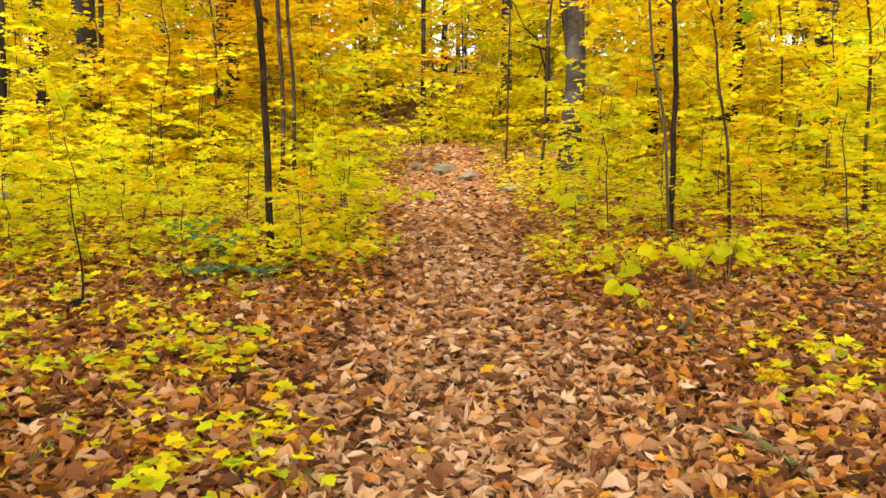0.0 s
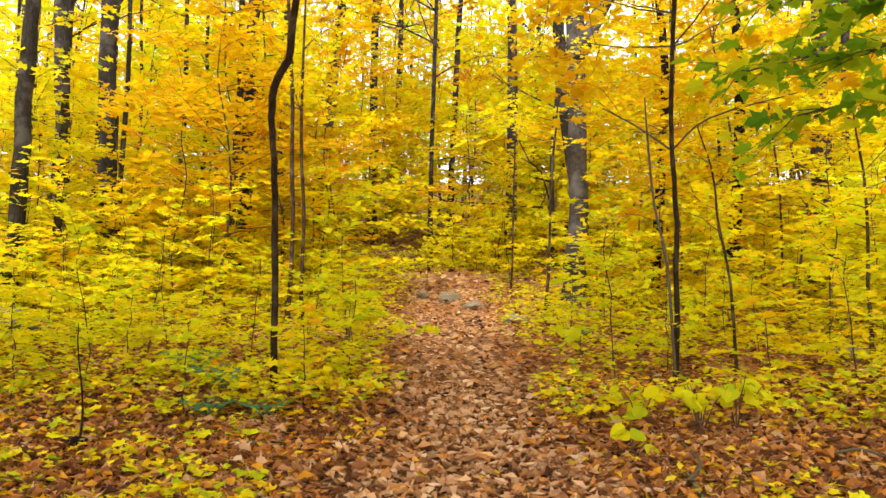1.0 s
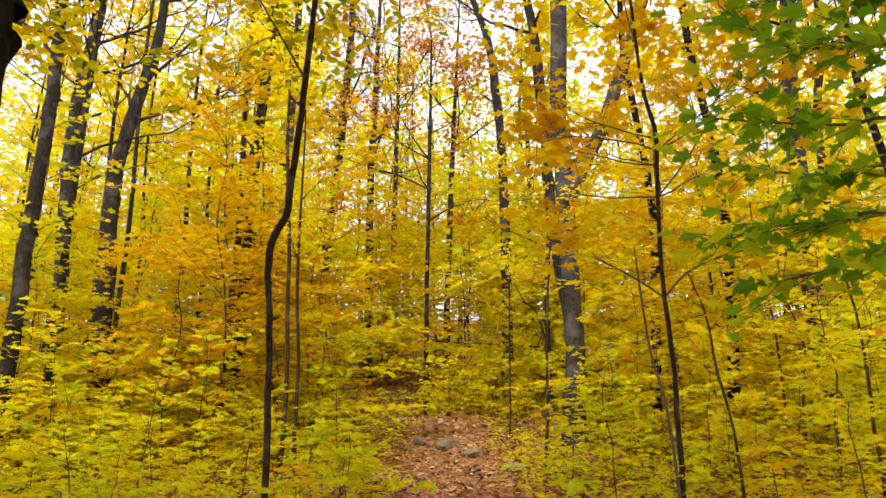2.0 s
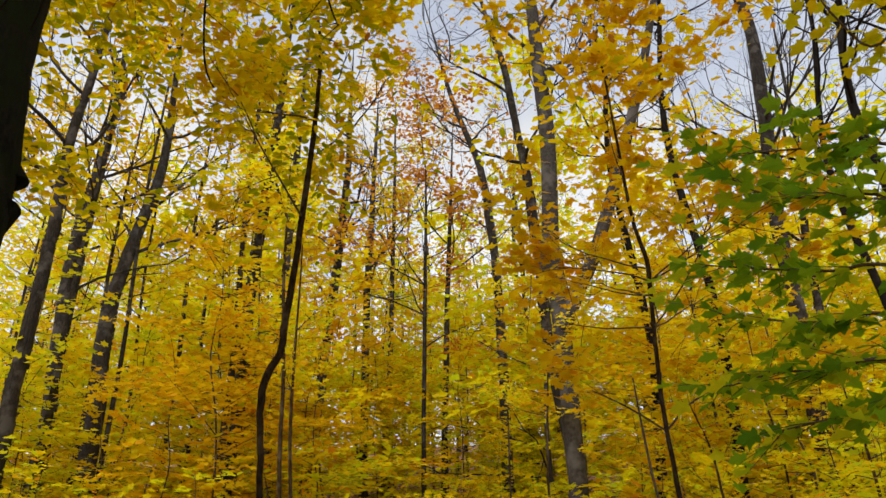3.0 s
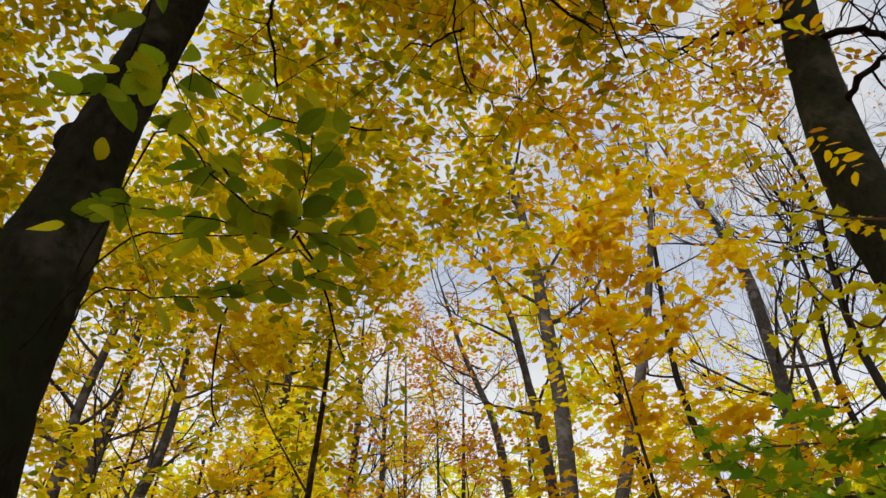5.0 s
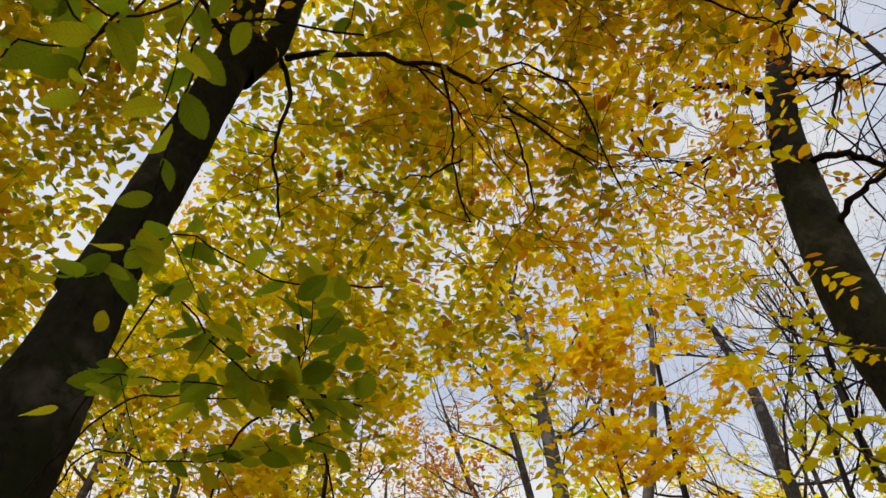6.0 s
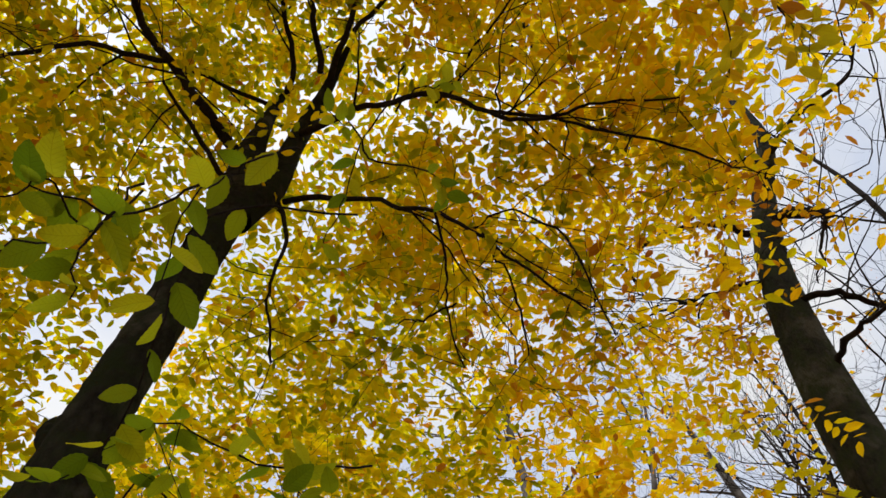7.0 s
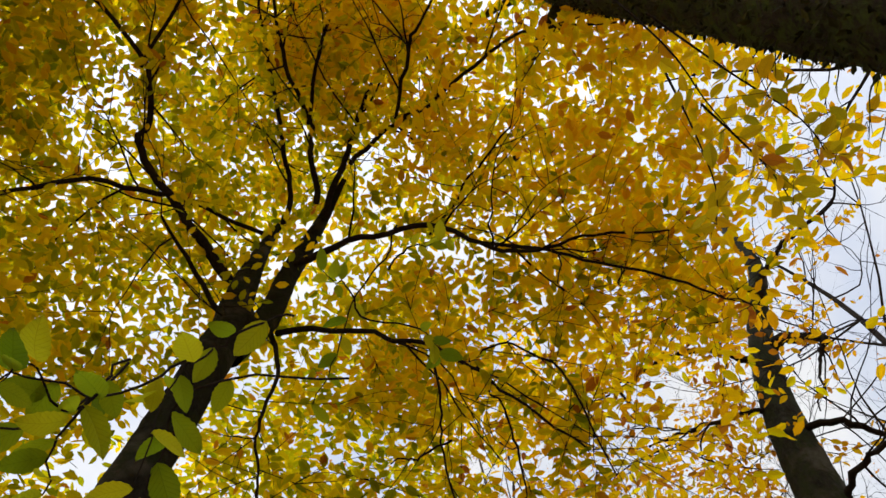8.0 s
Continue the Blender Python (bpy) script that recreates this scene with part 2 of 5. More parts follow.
class Tubes:
    """Gathers tapered limbs into one mesh."""
    def __init__(self):
        self.v, self.f, self.n = [], [], 0

    def add(self, line, radii, sides=6, rough=0.0, rng=None):
        line, radii = np.asarray(line, float), np.asarray(radii, float)
        d = unit(np.gradient(line, axis=0))
        ref = np.where(np.abs(d[:, 2:3]) > 0.9, np.array([[1.0, 0, 0]]), np.array([[0, 0, 1.0]]))
        ref = np.tile(ref[0], (len(line), 1))
        a = unit(np.cross(d, ref))
        b = np.cross(d, a)
        th = np.linspace(0, 2 * np.pi, sides, endpoint=False)
        rr = radii[:, None] * np.ones(sides)
        if rough and rng is not None:
            lobes = sum(np.sin(k * th[None, :] + rng.uniform(0, 6.3) + np.cumsum(rng.normal(0, 0.25, len(line)))[:, None]) / k for k in (2, 3, 5))
            rr = rr * (1 + rough * lobes) * (1 + rough * 0.5 * rng.normal(0, 1, (len(line), 1)))
        ring = line[:, None, :] + rr[..., None] * (np.cos(th)[None, :, None] * a[:, None, :] + np.sin(th)[None, :, None] * b[:, None, :])
        m = len(line)
        i = np.arange(m - 1)[:, None] * sides
        j = np.arange(sides)[None, :]
        k = (j + 1) % sides
        quad = np.stack([i + j, i + k, i + sides + k, i + sides + j], -1).reshape(-1, 4) + self.n
        self.v.append(ring.reshape(-1, 3))
        self.f.append(quad)
        self.n += m * sides

    def mesh(self, name, material):
        return mesh_of(name, np.concatenate(self.v), [np.concatenate(self.f)], material, True)


KITE = (np.array([(0, 0, 0), (0.42, 0.38, 0.07), (1, 0, -0.03), (0.42, -0.38, 0.07)]), [np.array([(0, 2, 1), (0, 3, 2)])])
OVAL = (np.array([(0, 0, 0), (0.22, 0.19, 0.04), (0.52, 0.25, 0.06), (0.82, 0.13, 0.03), (1, 0, -0.03), (0.82, -0.13, 0.03), (0.52, -0.25, 0.06), (0.22, -0.19, 0.04), (0.5, 0, 0)]),
        [np.array([(0, 8, 2, 1), (8, 4, 3, 2), (0, 7, 6, 8), (8, 6, 5, 4)])])
HEXA = (np.array([(0, 0, 0), (0.28, 0.225, 0.05), (0.68, 0.215, 0.05), (1, 0, -0.03), (0.68, -0.215, 0.05), (0.28, -0.225, 0.05)]), [np.array([(0, 3, 2, 1), (0, 5, 4, 3)])])
SLIM = (np.array([(0, 0, 0), (0.5, 0.25, 0.05), (1, 0, -0.03), (0.5, -0.25, 0.05)]), [np.array([(0, 2, 1), (0, 3, 2)])])
_half = [(-0.06, 0.16), (0.04, 0.40), (0.20, 0.24), (0.42, 0.36), (0.62, 0.54), (0.58, 0.22), (0.74, 0.24), (0.86, 0.10)]
_ring = [(0.0, 0.0)] + _half + [(1.0, 0.0)] + [(u, -s) for u, s in reversed(_half)]
LOBED = (np.array([(0, 0, 0), (0.12, 0.36, 0.05), (0.36, 0.20, 0.03), (0.56, 0.44, 0.06), (0.66, 0.15, 0.0), (1, 0, -0.05), (0.66, -0.15, 0.0), (0.56, -0.44, 0.06), (0.36, -0.20, 0.03), (0.12, -0.36, 0.05)]),
         [np.array([(0, 2, 1), (0, 4, 2), (2, 4, 3), (0, 5, 4), (0, 6, 5), (0, 8, 6), (6, 8, 7), (0, 9, 8)])])
MAPLE = (np.array([(u, s, 0.10 * abs(s) - 0.04 * u * u) for u, s in _ring] + [(0.32, 0, 0.0)]),
         [np.array([(len(_ring), k, (k + 1) % len(_ring)) for k in range(len(_ring))])])


def fine_oval(steps=14):
    """A beech leaf with a shallow toothed edge and a folded midrib."""
    mid, lo, hi = [], [], []
    for k in range(steps + 1):
        u = k / steps
        w = 0.27 * math.sin(math.pi * u ** 0.85) ** 0.75 if 0 < u < 1 else 0.0
        w *= 1.0 + (0.05 if k % 2 else -0.03)
        mid.append((u, 0, -0.02 - 0.05 * u * u))
        hi.append((u, w, 0.10 * w - 0.04 * u * u + 0.008 * (k % 2)))
        lo.append((u, -w, 0.10 * w - 0.04 * u * u + 0.008 * (k % 2)))
    v = np.array(mid + hi + lo)
    s = steps + 1
    f = [(k, k + 1, s + k + 1, s + k) for k in range(steps)] + [(k + 1, k, 2 * s + k, 2 * s + k + 1) for k in range(steps)]
    return v, [np.array(f)]


FINE = fine_oval()


class Leaves:
    """Gathers leaf places; one mesh of real blades."""
    def __init__(self):
        self.rows = []

    def add(self, at, axis, normal, size):
        at = np.atleast_2d(at)
        self.rows.append(np.hstack([at, np.broadcast_to(axis, at.shape), np.broadcast_to(normal, at.shape), np.broadcast_to(np.reshape(size, (-1, 1)), (len(at), 1))]))

    def count(self):
        return sum(len(r) for r in self.rows)

    def mesh(self, name, template, material, curl=None, uv=False):
        r = np.concatenate(self.rows)
        tv, tf = template
        p, a, nrm, s = r[:, 0:3], unit(r[:, 3:6]), r[:, 6:9], r[:, 9]
        side = unit(np.cross(nrm, a))
        up = np.cross(a, side)
        u, w, h = tv[:, 0], tv[:, 1], tv[:, 2][None, :]
        if curl is not None:
            c = np.random.default_rng(5).normal(0, curl, (len(r), 3))
            h = h + c[:, 0:1] * (u - 0.5)[None, :] ** 2 * 2 + c[:, 1:2] * np.abs(w)[None, :] * 2 + c[:, 2:3] * (u * w)[None, :] * 2
        else:
            h = np.broadcast_to(h, (len(r), len(u)))
        v = p[:, None, :] + s[:, None, None] * (u[None, :, None] * a[:, None, :] + w[None, :, None] * side[:, None, :] + h[..., None] * up[:, None, :])
        k = len(tv)
        faces = [(f[None] + (np.arange(len(r)) * k)[:, None, None]).reshape(-1, f.shape[1]) for f in tf]
        uvs = np.tile(tv[:, :2], (len(r), 1)) if uv else None
        return mesh_of(name, v.reshape(-1, 3), faces, material, False, uvs)


    def singles(self, name, shapes, parent):
        """Each leaf an object of its own, on shared meshes of unit length."""
        for k, row in enumerate(np.concatenate(self.rows)):
            a = Vector(row[3:6]).normalized()
            s = Vector(row[6:9]).cross(a).normalized()
            u = a.cross(s)
            m = Matrix((a, s, u)).transposed().to_4x4() * row[9]
            m[3][3] = 1.0
            ob = part(name, shapes[k % len(shapes)], parent)
            ob.matrix_basis = Matrix.Translation(row[0:3]) @ m


def unit_leaf(name, template, material, seed, curl=0.15):
    rng = np.random.default_rng(seed)
    tv, tf = template
    v = tv.copy()
    c = rng.normal(0, curl, 3)
    v[:, 2] += c[0] * (v[:, 0] - 0.5) ** 2 * 2 + c[1] * np.abs(v[:, 1]) * 1.5 + c[2] * v[:, 0] * v[:, 1] * 2
    return mesh_of(name, v, tf, material, False, tv[:, :2])


def spray(rng, leaves, tubes, start, heading, length, leaf, gap, droop=0.1, radius=0.004, flat=0.25, sides=3, steps=4):
    """A leafy twig: leaves stand alternately along it, nearly level."""
    heading = unit(heading)
    n = max(3, int(length / gap))
    t = np.linspace(0.12, 1, n)
    bend = rng.normal(0, 0.12, 3)
    pts = start + length * (t[:, None] * heading + (t ** 2)[:, None] * (bend + np.array([0, 0, -droop])))
    if tubes is not None:
        k = np.linspace(0, 1, steps)
        tubes.add(start + length * (k[:, None] * heading + (k ** 2)[:, None] * (bend + np.array([0, 0, -droop]))), np.linspace(radius, radius * 0.35, steps), sides)
    flank = unit(np.cross(heading, (0, 0, 1.0)))
    sign = np.where(np.arange(n) % 2 == 0, 1.0, -1.0)[:, None]
    ax = heading * 0.6 + sign * flank * rng.uniform(0.5, 1.1, (n, 1)) + rng.normal(0, 0.15, (n, 3)) + np.array([0, 0, -0.15])
    nm = np.array([0, 0, 1.0]) + rng.normal(0, flat * 1.2, (n, 3))
    leaves.add(pts, ax, nm, leaf * rng.uniform(0.65, 1.15, n))
    return pts

# ---- the ground: a leaf-strewn slope with a path ----
def ground_z(x, y):
    x, y = np.asarray(x, float), np.asarray(y, float)
    yy = np.clip(y, 0, 30)
    z = 0.05 * np.clip(y, -20, 30) + 0.0033 * yy * yy + 0.2 * (np.clip(y, 30, 75) - 30) + 0.03 * np.clip(y - 75, 0, 400)
    z = z + 0.30 * np.exp(-((x - 0.15) ** 2 / 2.2 + (y - 15.5) ** 2 / 2.0))
    z = z + 0.04 * np.sin(x * 1.3 + y * 0.7) * np.sin(y * 0.9 - x * 0.4) * np.clip((np.abs(x - 0.15) - 0.6) / 1.5, 0, 1)
    return z - 0.05 * np.exp(-((x - path_x(y)) / 0.7) ** 2) * np.clip((14 - y) / 3, 0, 1)


def path_x(y):
    y = np.asarray(y, float)
    return 0.14 - 0.055 * np.clip(y - 7, 0, 6) ** 1.0 * 0.5 - 0.30 * np.clip(y - 14.5, 0, 15)


def build_ground():
    gx = np.sinh(np.linspace(-4.6, 4.6, 190)) * 10
    gy = np.concatenate([-np.geomspace(60, 0.6, 24), np.linspace(0, 20, 130), 20 * np.geomspace(1.02, 24, 70)])
    X, Y = np.meshgrid(gx, gy)
    rng = np.random.default_rng(2)
    Z = ground_z(X, Y) + rng.normal(0, 0.008, X.shape)
    v = np.stack([X, Y, Z], -1).reshape(-1, 3)
    nx, ny = len(gx), len(gy)
    i, j = np.meshgrid(np.arange(nx - 1), np.arange(ny - 1))
    a = (j * nx + i).ravel()
    f = np.stack([a, a + 1, a + nx + 1, a + nx], -1)
    return tagged(new("ground", mesh_of("ground", v, [f], SOIL, True)), "forest soil under fallen brown leaves, rising uphill", "ground", kind="structure")


ground = build_ground()

# ---- trees: limbs and crowns ----
def grow(rng, tubes, start, d, length, r, level, ends, lift=0.25, kids=4, sides=5, coarse=False, twigs=None):
    d = unit(d)
    n = 3 if coarse else 6 if level else 4
    line, q = [np.asarray(start, float)], d
    for k in range(n):
        q = unit(q + rng.normal(0, 0.13, 3) + np.array([0, 0, lift * 0.12]))
        line.append(line[-1] + q * length / n)
    line = np.array(line)
    tubes.add(line, np.linspace(r, r * 0.35, len(line)), sides)
    if level == 0:
        ends.append(line)
        return
    for k in range(kids):
        u = rng.uniform(0.3, 1.0) if k else 1.0
        x = u * n
        i = min(int(x), n - 1)
        at = line[i] + (line[i + 1] - line[i]) * (x - i)
        way = unit(unit(line[i + 1] - line[i]) + rng.normal(0, 0.6, 3) + np.array([0, 0, lift * 0.3]))
        grow(rng, tubes if twigs is None else twigs, at, way, length * rng.uniform(0.45, 0.7), r * 0.5, level - 1, ends, lift, max(kids - 1, 2), max(sides - 1, 3), coarse)


def dress(rng, leaves, ends, per, size, scatter, flat=0.35):
    """Leaves round the ends of the twigs, in level layers."""
    e = np.array(ends)
    n = int(per * len(e))
    full = rng.gamma(1.8, 1.0, len(e))
    pick = rng.choice(len(e), n, p=full / full.sum())
    k = rng.uniform(0.0, 2.999, n)
    i = k.astype(int)
    p = e[pick, i] + (e[pick, i + 1] - e[pick, i]) * (k - i)[:, None]
    p = p + rng.normal(0, 1, (n, 3)) * np.array([scatter, scatter, scatter * 0.3])
    az = rng.uniform(0, 2 * np.pi, n)
    axis = np.stack([np.cos(az), np.sin(az), rng.uniform(-0.6, 0.15, n)], -1)
    leaves.add(p, axis, np.array([0, 0, 1.0]) + rng.normal(0, flat, (n, 3)), size * rng.uniform(0.6, 1.2, n))


def tree(name, label, spine, bark, leaf, seed, limbs=8, crown=(0.45, 1.0), reach=3.2, level=2, per=12, size=0.11, scatter=0.22, lift=0.4,
         template=KITE, group="", rough=0.05, sides=12, kids=4, bare=0.0, extra=(), category="tree", flare=1.5, joined=False):
    """A tree on a line of (x, y, z, radius); its foot runs down into the soil."""
    rng = np.random.default_rng(seed)
    s = np.array(spine, float)
    x0, y0 = s[0, 0], s[0, 1]
    z0 = float(ground_z(x0, y0))
    if s[0, 2] > z0 + 0.5:
        s = np.vstack([[x0, y0, z0, s[0, 3] * 1.05], s])
    else:
        s[0, 2] = z0
    low = s[0].copy()
    low[2] -= 0.2
    low[3] *= flare
    s[0, 3] *= 1.0 + (flare - 1) * 0.4
    s = np.vstack([low, s])
    if s[-1, 3] > 0.02:
        tip = s[-1] + (s[-1] - s[-2]) / np.linalg.norm((s[-1] - s[-2])[:3]) * 2.6
        tip[3] = 0.006
        s = np.vstack([s, tip])
    foot = np.array([x0, y0, z0])
    fine = curve(s, 5)
    fine[:, 3] = np.maximum(fine[:, 3], 0.004)
    fine[3:, :2] += np.cumsum(rng.normal(0, 0.38 if s[1, 3] < 0.06 else 0.15, (len(fine) - 3, 2)), axis=0) * fine[3:, 3:4] * np.exp(-0.02 * np.arange(len(fine) - 3))[:, None]
    fine[:, :3] -= foot
    ob = thing(name, foot, label, category, group)
    tb = Tubes()
    tb.add(fine[:, :3], fine[:, 3], sides, rough, rng)
    part("trunk", tb.mesh("trunk", bark), ob)
    wood = TWIG if fine[0, 3] < 0.09 else bark
    ends, rest = [], Tubes()
    for line in extra:
        tb = Tubes()
        c = curve(np.array(line, float), 4)
        c[:, :3] -= foot
        tb.add(c[:, :3], c[:, 3], 8)
        for k in range(3):
            at = c[int(rng.uniform(0.4, 1) * (len(c) - 1)), :3]
            grow(rng, rest, at, rng.normal(0, 1, 3) * (1, 1, 0.3) + np.array([0, 0, 0.4]), reach * 0.5, c[-1, 3] * 0.7, 1, ends, lift, kids)
        part("limb", tb.mesh("limb", wood), ob)
    top = fine[-1, 2]
    for k in range(limbs):
        tb = rest if joined else Tubes()
        h = top * rng.uniform(*crown) if k else top
        i = int(np.clip(np.searchsorted(fine[:, 2], h), 1, len(fine) - 1))
        az = k * 2.4 + rng.uniform(-0.5, 0.5)
        e = rng.uniform(0.1, 0.9) * lift + 0.15 if k else 1.5
        shrink = 1.15 - 0.55 * (h / top)
        grow(rng, tb, fine[i, :3], (math.cos(az) * math.cos(e), math.sin(az) * math.cos(e), math.sin(e)), reach * shrink * rng.uniform(0.7, 1.15),
             min(fine[i, 3] * 0.45, 0.045), level, ends, lift, kids, 3 if joined else 5, joined, rest)
        if not joined:
            part("limb", tb.mesh("limb", wood), ob)
    if rest.v:
        part("twigwork", rest.mesh("twigwork", wood), ob, kind="stuff")
    if per and ends:
        if bare:
            ends = [e for e in ends if rng.random() > bare]
        lv = Leaves()
        dress(rng, lv, ends, per, size, scatter)
        part("crown", lv.mesh("crown", template, leaf), ob, kind="stuff")
    return ob


def sapling(name, label, height, leaf, seed, branches, leafsize, template=LOBED, spread=0.42, lean=0.035, start=0.15, category="sapling"):
    """An understorey maple: a thin stem with level, leafy branches."""
    rng = np.random.default_rng(seed)
    n = 7
    stem = np.cumsum(np.vstack([[0, 0, -0.05], np.column_stack([rng.normal(0, lean, (n, 2)) * height / n * 3, np.full(n, height / n)])]), axis=0)
    ob = thing(name, (0, 0, 0), label, category)
    r0 = 0.004 + 0.0033 * height
    tb = Tubes()
    c = curve(np.column_stack([stem, np.linspace(r0, 0.004, n + 1)]), 3)
    tb.add(c[:, :3], c[:, 3], 3 if height < 2 else 5)
    part("stem", tb.mesh("stem", TWIG), ob)
    tb, lv = Tubes(), Leaves()
    for k in range(branches):
        h = start + (1 - start) * (k + rng.uniform(0, 1)) / branches
        i = min(int(h * (len(c) - 1)), len(c) - 2)
        at = c[i, :3]
        az, el = k * 2.4 + rng.uniform(-0.6, 0.6), rng.uniform(0.05, 0.45) + 0.5 * h ** 4
        way = np.array([math.cos(az) * math.cos(el), math.sin(az) * math.cos(el), math.sin(el)])
        ln = height ** 0.75 * spread * (1.1 - 0.75 * h) * rng.uniform(0.6, 1.3) + 0.15
        spray(rng, lv, tb, at, way, ln, leafsize, leafsize * 0.5, 0.12, r0 * 0.4, 0.3)
        m = max(2, int(ln / (leafsize * 2.0)))
        for u in np.linspace(0.25, 0.95, m):
            for sgn in (-1, 1):
                side = unit(way * 0.7 + sgn * np.cross(way, (0, 0, 1)) * rng.uniform(0.6, 1.0) + rng.normal(0, 0.1, 3))
                spray(rng, lv, tb if rng.random() < 0.5 else None, at + way * ln * u + np.array([0, 0, -0.12 * ln * u * u]), side, ln * rng.uniform(0.25, 0.5) * (1.1 - 0.5 * u), leafsize, leafsize * 0.55, 0.12, 0.003, 0.3, steps=2)
    part("twigwork", tb.mesh("twigwork", TWIG), ob, kind="stuff")
    part("crown", lv.mesh("crown", template, leaf), ob, kind="stuff")
    return ob


G_TREES = "trees of the autumn forest"
T_GREY, T_DARK = "tall grey-barked forest tree with yellow autumn crown", "tall dark-barked forest tree with thin yellow crown"
# the two slim young maples beside the path
tree("young_maple", "slim dark young maple with a bent stem beside the path",
     [(-1.48, 6.23, 0.47, 0.030), (-1.53, 6.22, 1.77, 0.028), (-1.54, 6.21, 2.56, 0.028), (-1.53, 6.21, 3.07, 0.034), (-1.41, 6.24, 3.41, 0.033), (-1.36, 6.25, 4.15, 0.031),
      (-1.29, 6.27, 5.03, 0.029), (-1.25, 6.28, 5.96, 0.024), (-1.24, 6.28, 6.74, 0.019), (-1.34, 6.26, 7.4, 0.012), (-1.56, 6.21, 8.05, 0.008)],
     BARK_STEM, LEAF_GOLD, 11, limbs=15, crown=(0.52, 1.0), reach=1.6, per=8, flare=1.2, template=MAPLE, size=0.125, scatter=0.13, lift=0.3, sides=10)
tree("young_maple", "slim dark young maple forking low beside the path",
     [(2.08, 6.89, 0.50, 0.028), (2.13, 6.88, 1.63, 0.024), (2.13, 6.88, 2.15, 0.023), (2.09, 6.89, 2.7, 0.022), (2.09, 6.89, 3.54, 0.021), (2.12, 6.88, 4.33, 0.023), (2.04, 6.9, 4.83, 0.020), (2.0, 6.91, 5.6, 0.016), (1.95, 6.9, 6.6, 0.012), (1.9, 6.95, 7.5, 0.006)],
     BARK_STEM, LEAF_GOLD, 12, limbs=22, crown=(0.42, 1.0), reach=1.8, per=11, flare=1.2, size=0.13, scatter=0.14, lift=0.3, sides=10, template=MAPLE,
     extra=[[(2.09, 6.85, 0.6, 0.015), (2.01, 6.81, 1.62, 0.014), (1.91, 6.84, 2.15, 0.012), (1.86, 6.85, 2.69, 0.012), (1.83, 6.86, 3.2, 0.006)],
            [(2.09, 6.89, 2.7, 0.011), (1.75, 6.8, 2.9, 0.009), (1.4, 6.7, 3.05, 0.005)], [(2.09, 6.89, 2.7, 0.011), (2.4, 6.75, 2.98, 0.009), (3.2, 6.6, 3.2, 0.005)]])
S_LABEL = "thin understorey sapling with sparse yellow leaves"
for sp, sd in (([(2.85, 7.48, 0.56, 0.026), (2.82, 7.49, 1.43, 0.023), (2.72, 7.52, 2.0, 0.021), (2.68, 7.54, 2.59, 0.017), (2.56, 7.58, 3.1, 0.010)], 13),
               ([(1.42, 10.91, 0.9, 0.036), (1.46, 10.9, 2.22, 0.032), (1.52, 10.89, 3.5, 0.029), (1.58, 10.89, 4.11, 0.021), (1.67, 10.87, 5.27, 0.012)], 14),
               ([(-2.23, 10.26, 0.86, 0.05), (-2.21, 10.26, 1.77, 0.043), (-2.26, 10.25, 3.94, 0.04), (-2.37, 10.23, 5.91, 0.033), (-2.38, 10.23, 7.6, 0.016)], 15),
               ([(-2.21, 10.78, 0.9, 0.042), (-2.18, 10.78, 2.29, 0.036), (-2.23, 10.77, 4.08, 0.033), (-2.22, 10.77, 6.5, 0.015)], 16),
               ([(4.95, 8.69, 0.68, 0.04), (4.96, 8.68, 1.71, 0.033), (4.93, 8.7, 2.85, 0.026), (4.85, 8.75, 3.6, 0.014)], 17),
               ([(5.33, 11.86, 1.06, 0.03), (5.32, 11.86, 2.94, 0.028), (5.2, 11.92, 4.37, 0.022), (5.18, 11.92, 5.4, 0.012)], 18),
               ([(1.16, 13.95, 1.3, 0.033), (1.16, 13.95, 1.94, 0.031), (1.22, 13.95, 4.66, 0.026), (1.24, 13.94, 7.0, 0.012)], 19)):
    sp = [(x, y, z, r * (0.75 if sd in (15, 16) else 0.62)) for x, y, z, r in sp]
    tree("understorey_sapling", S_LABEL, sp, BARK_MAPLE, LEAF_YELLOW, sd, limbs=9, crown=(0.5, 1.0), reach=0.9, level=1, per=16, size=0.09, scatter=0.12, lift=0.3, sides=7, category="sapling", group="thin saplings")
# grown trees, near to far
tree("beech_tree", "tall pale grey beech forking high above the path",
     [(2.29, 13.1, 1.22, 0.21), (2.31, 13.1, 2.3, 0.18), (2.29, 13.1, 6.08, 0.172), (2.25, 13.12, 7.6, 0.172), (2.36, 13.09, 10.48, 0.165), (2.25, 13.11, 13.3, 0.14), (2.05, 13.14, 15.96, 0.10), (1.8, 13.1, 19, 0.05)],
     BARK_PALE, LEAF_ORANGE, 21, limbs=16, crown=(0.50, 1.0), reach=4.2, bare=0.15, per=17, size=0.15, scatter=0.22, lift=0.7, group=G_TREES, sides=16,
     extra=[[(2.28, 13.11, 5.7, 0.15), (2.69, 13.02, 6.58, 0.135), (3.08, 12.94, 7.36, 0.127), (4.03, 12.68, 10.16, 0.11), (4.6, 12.48, 12.2, 0.08), (5.2, 12.2, 15, 0.04), (5.5, 12.0, 17.8, 0.006)]])
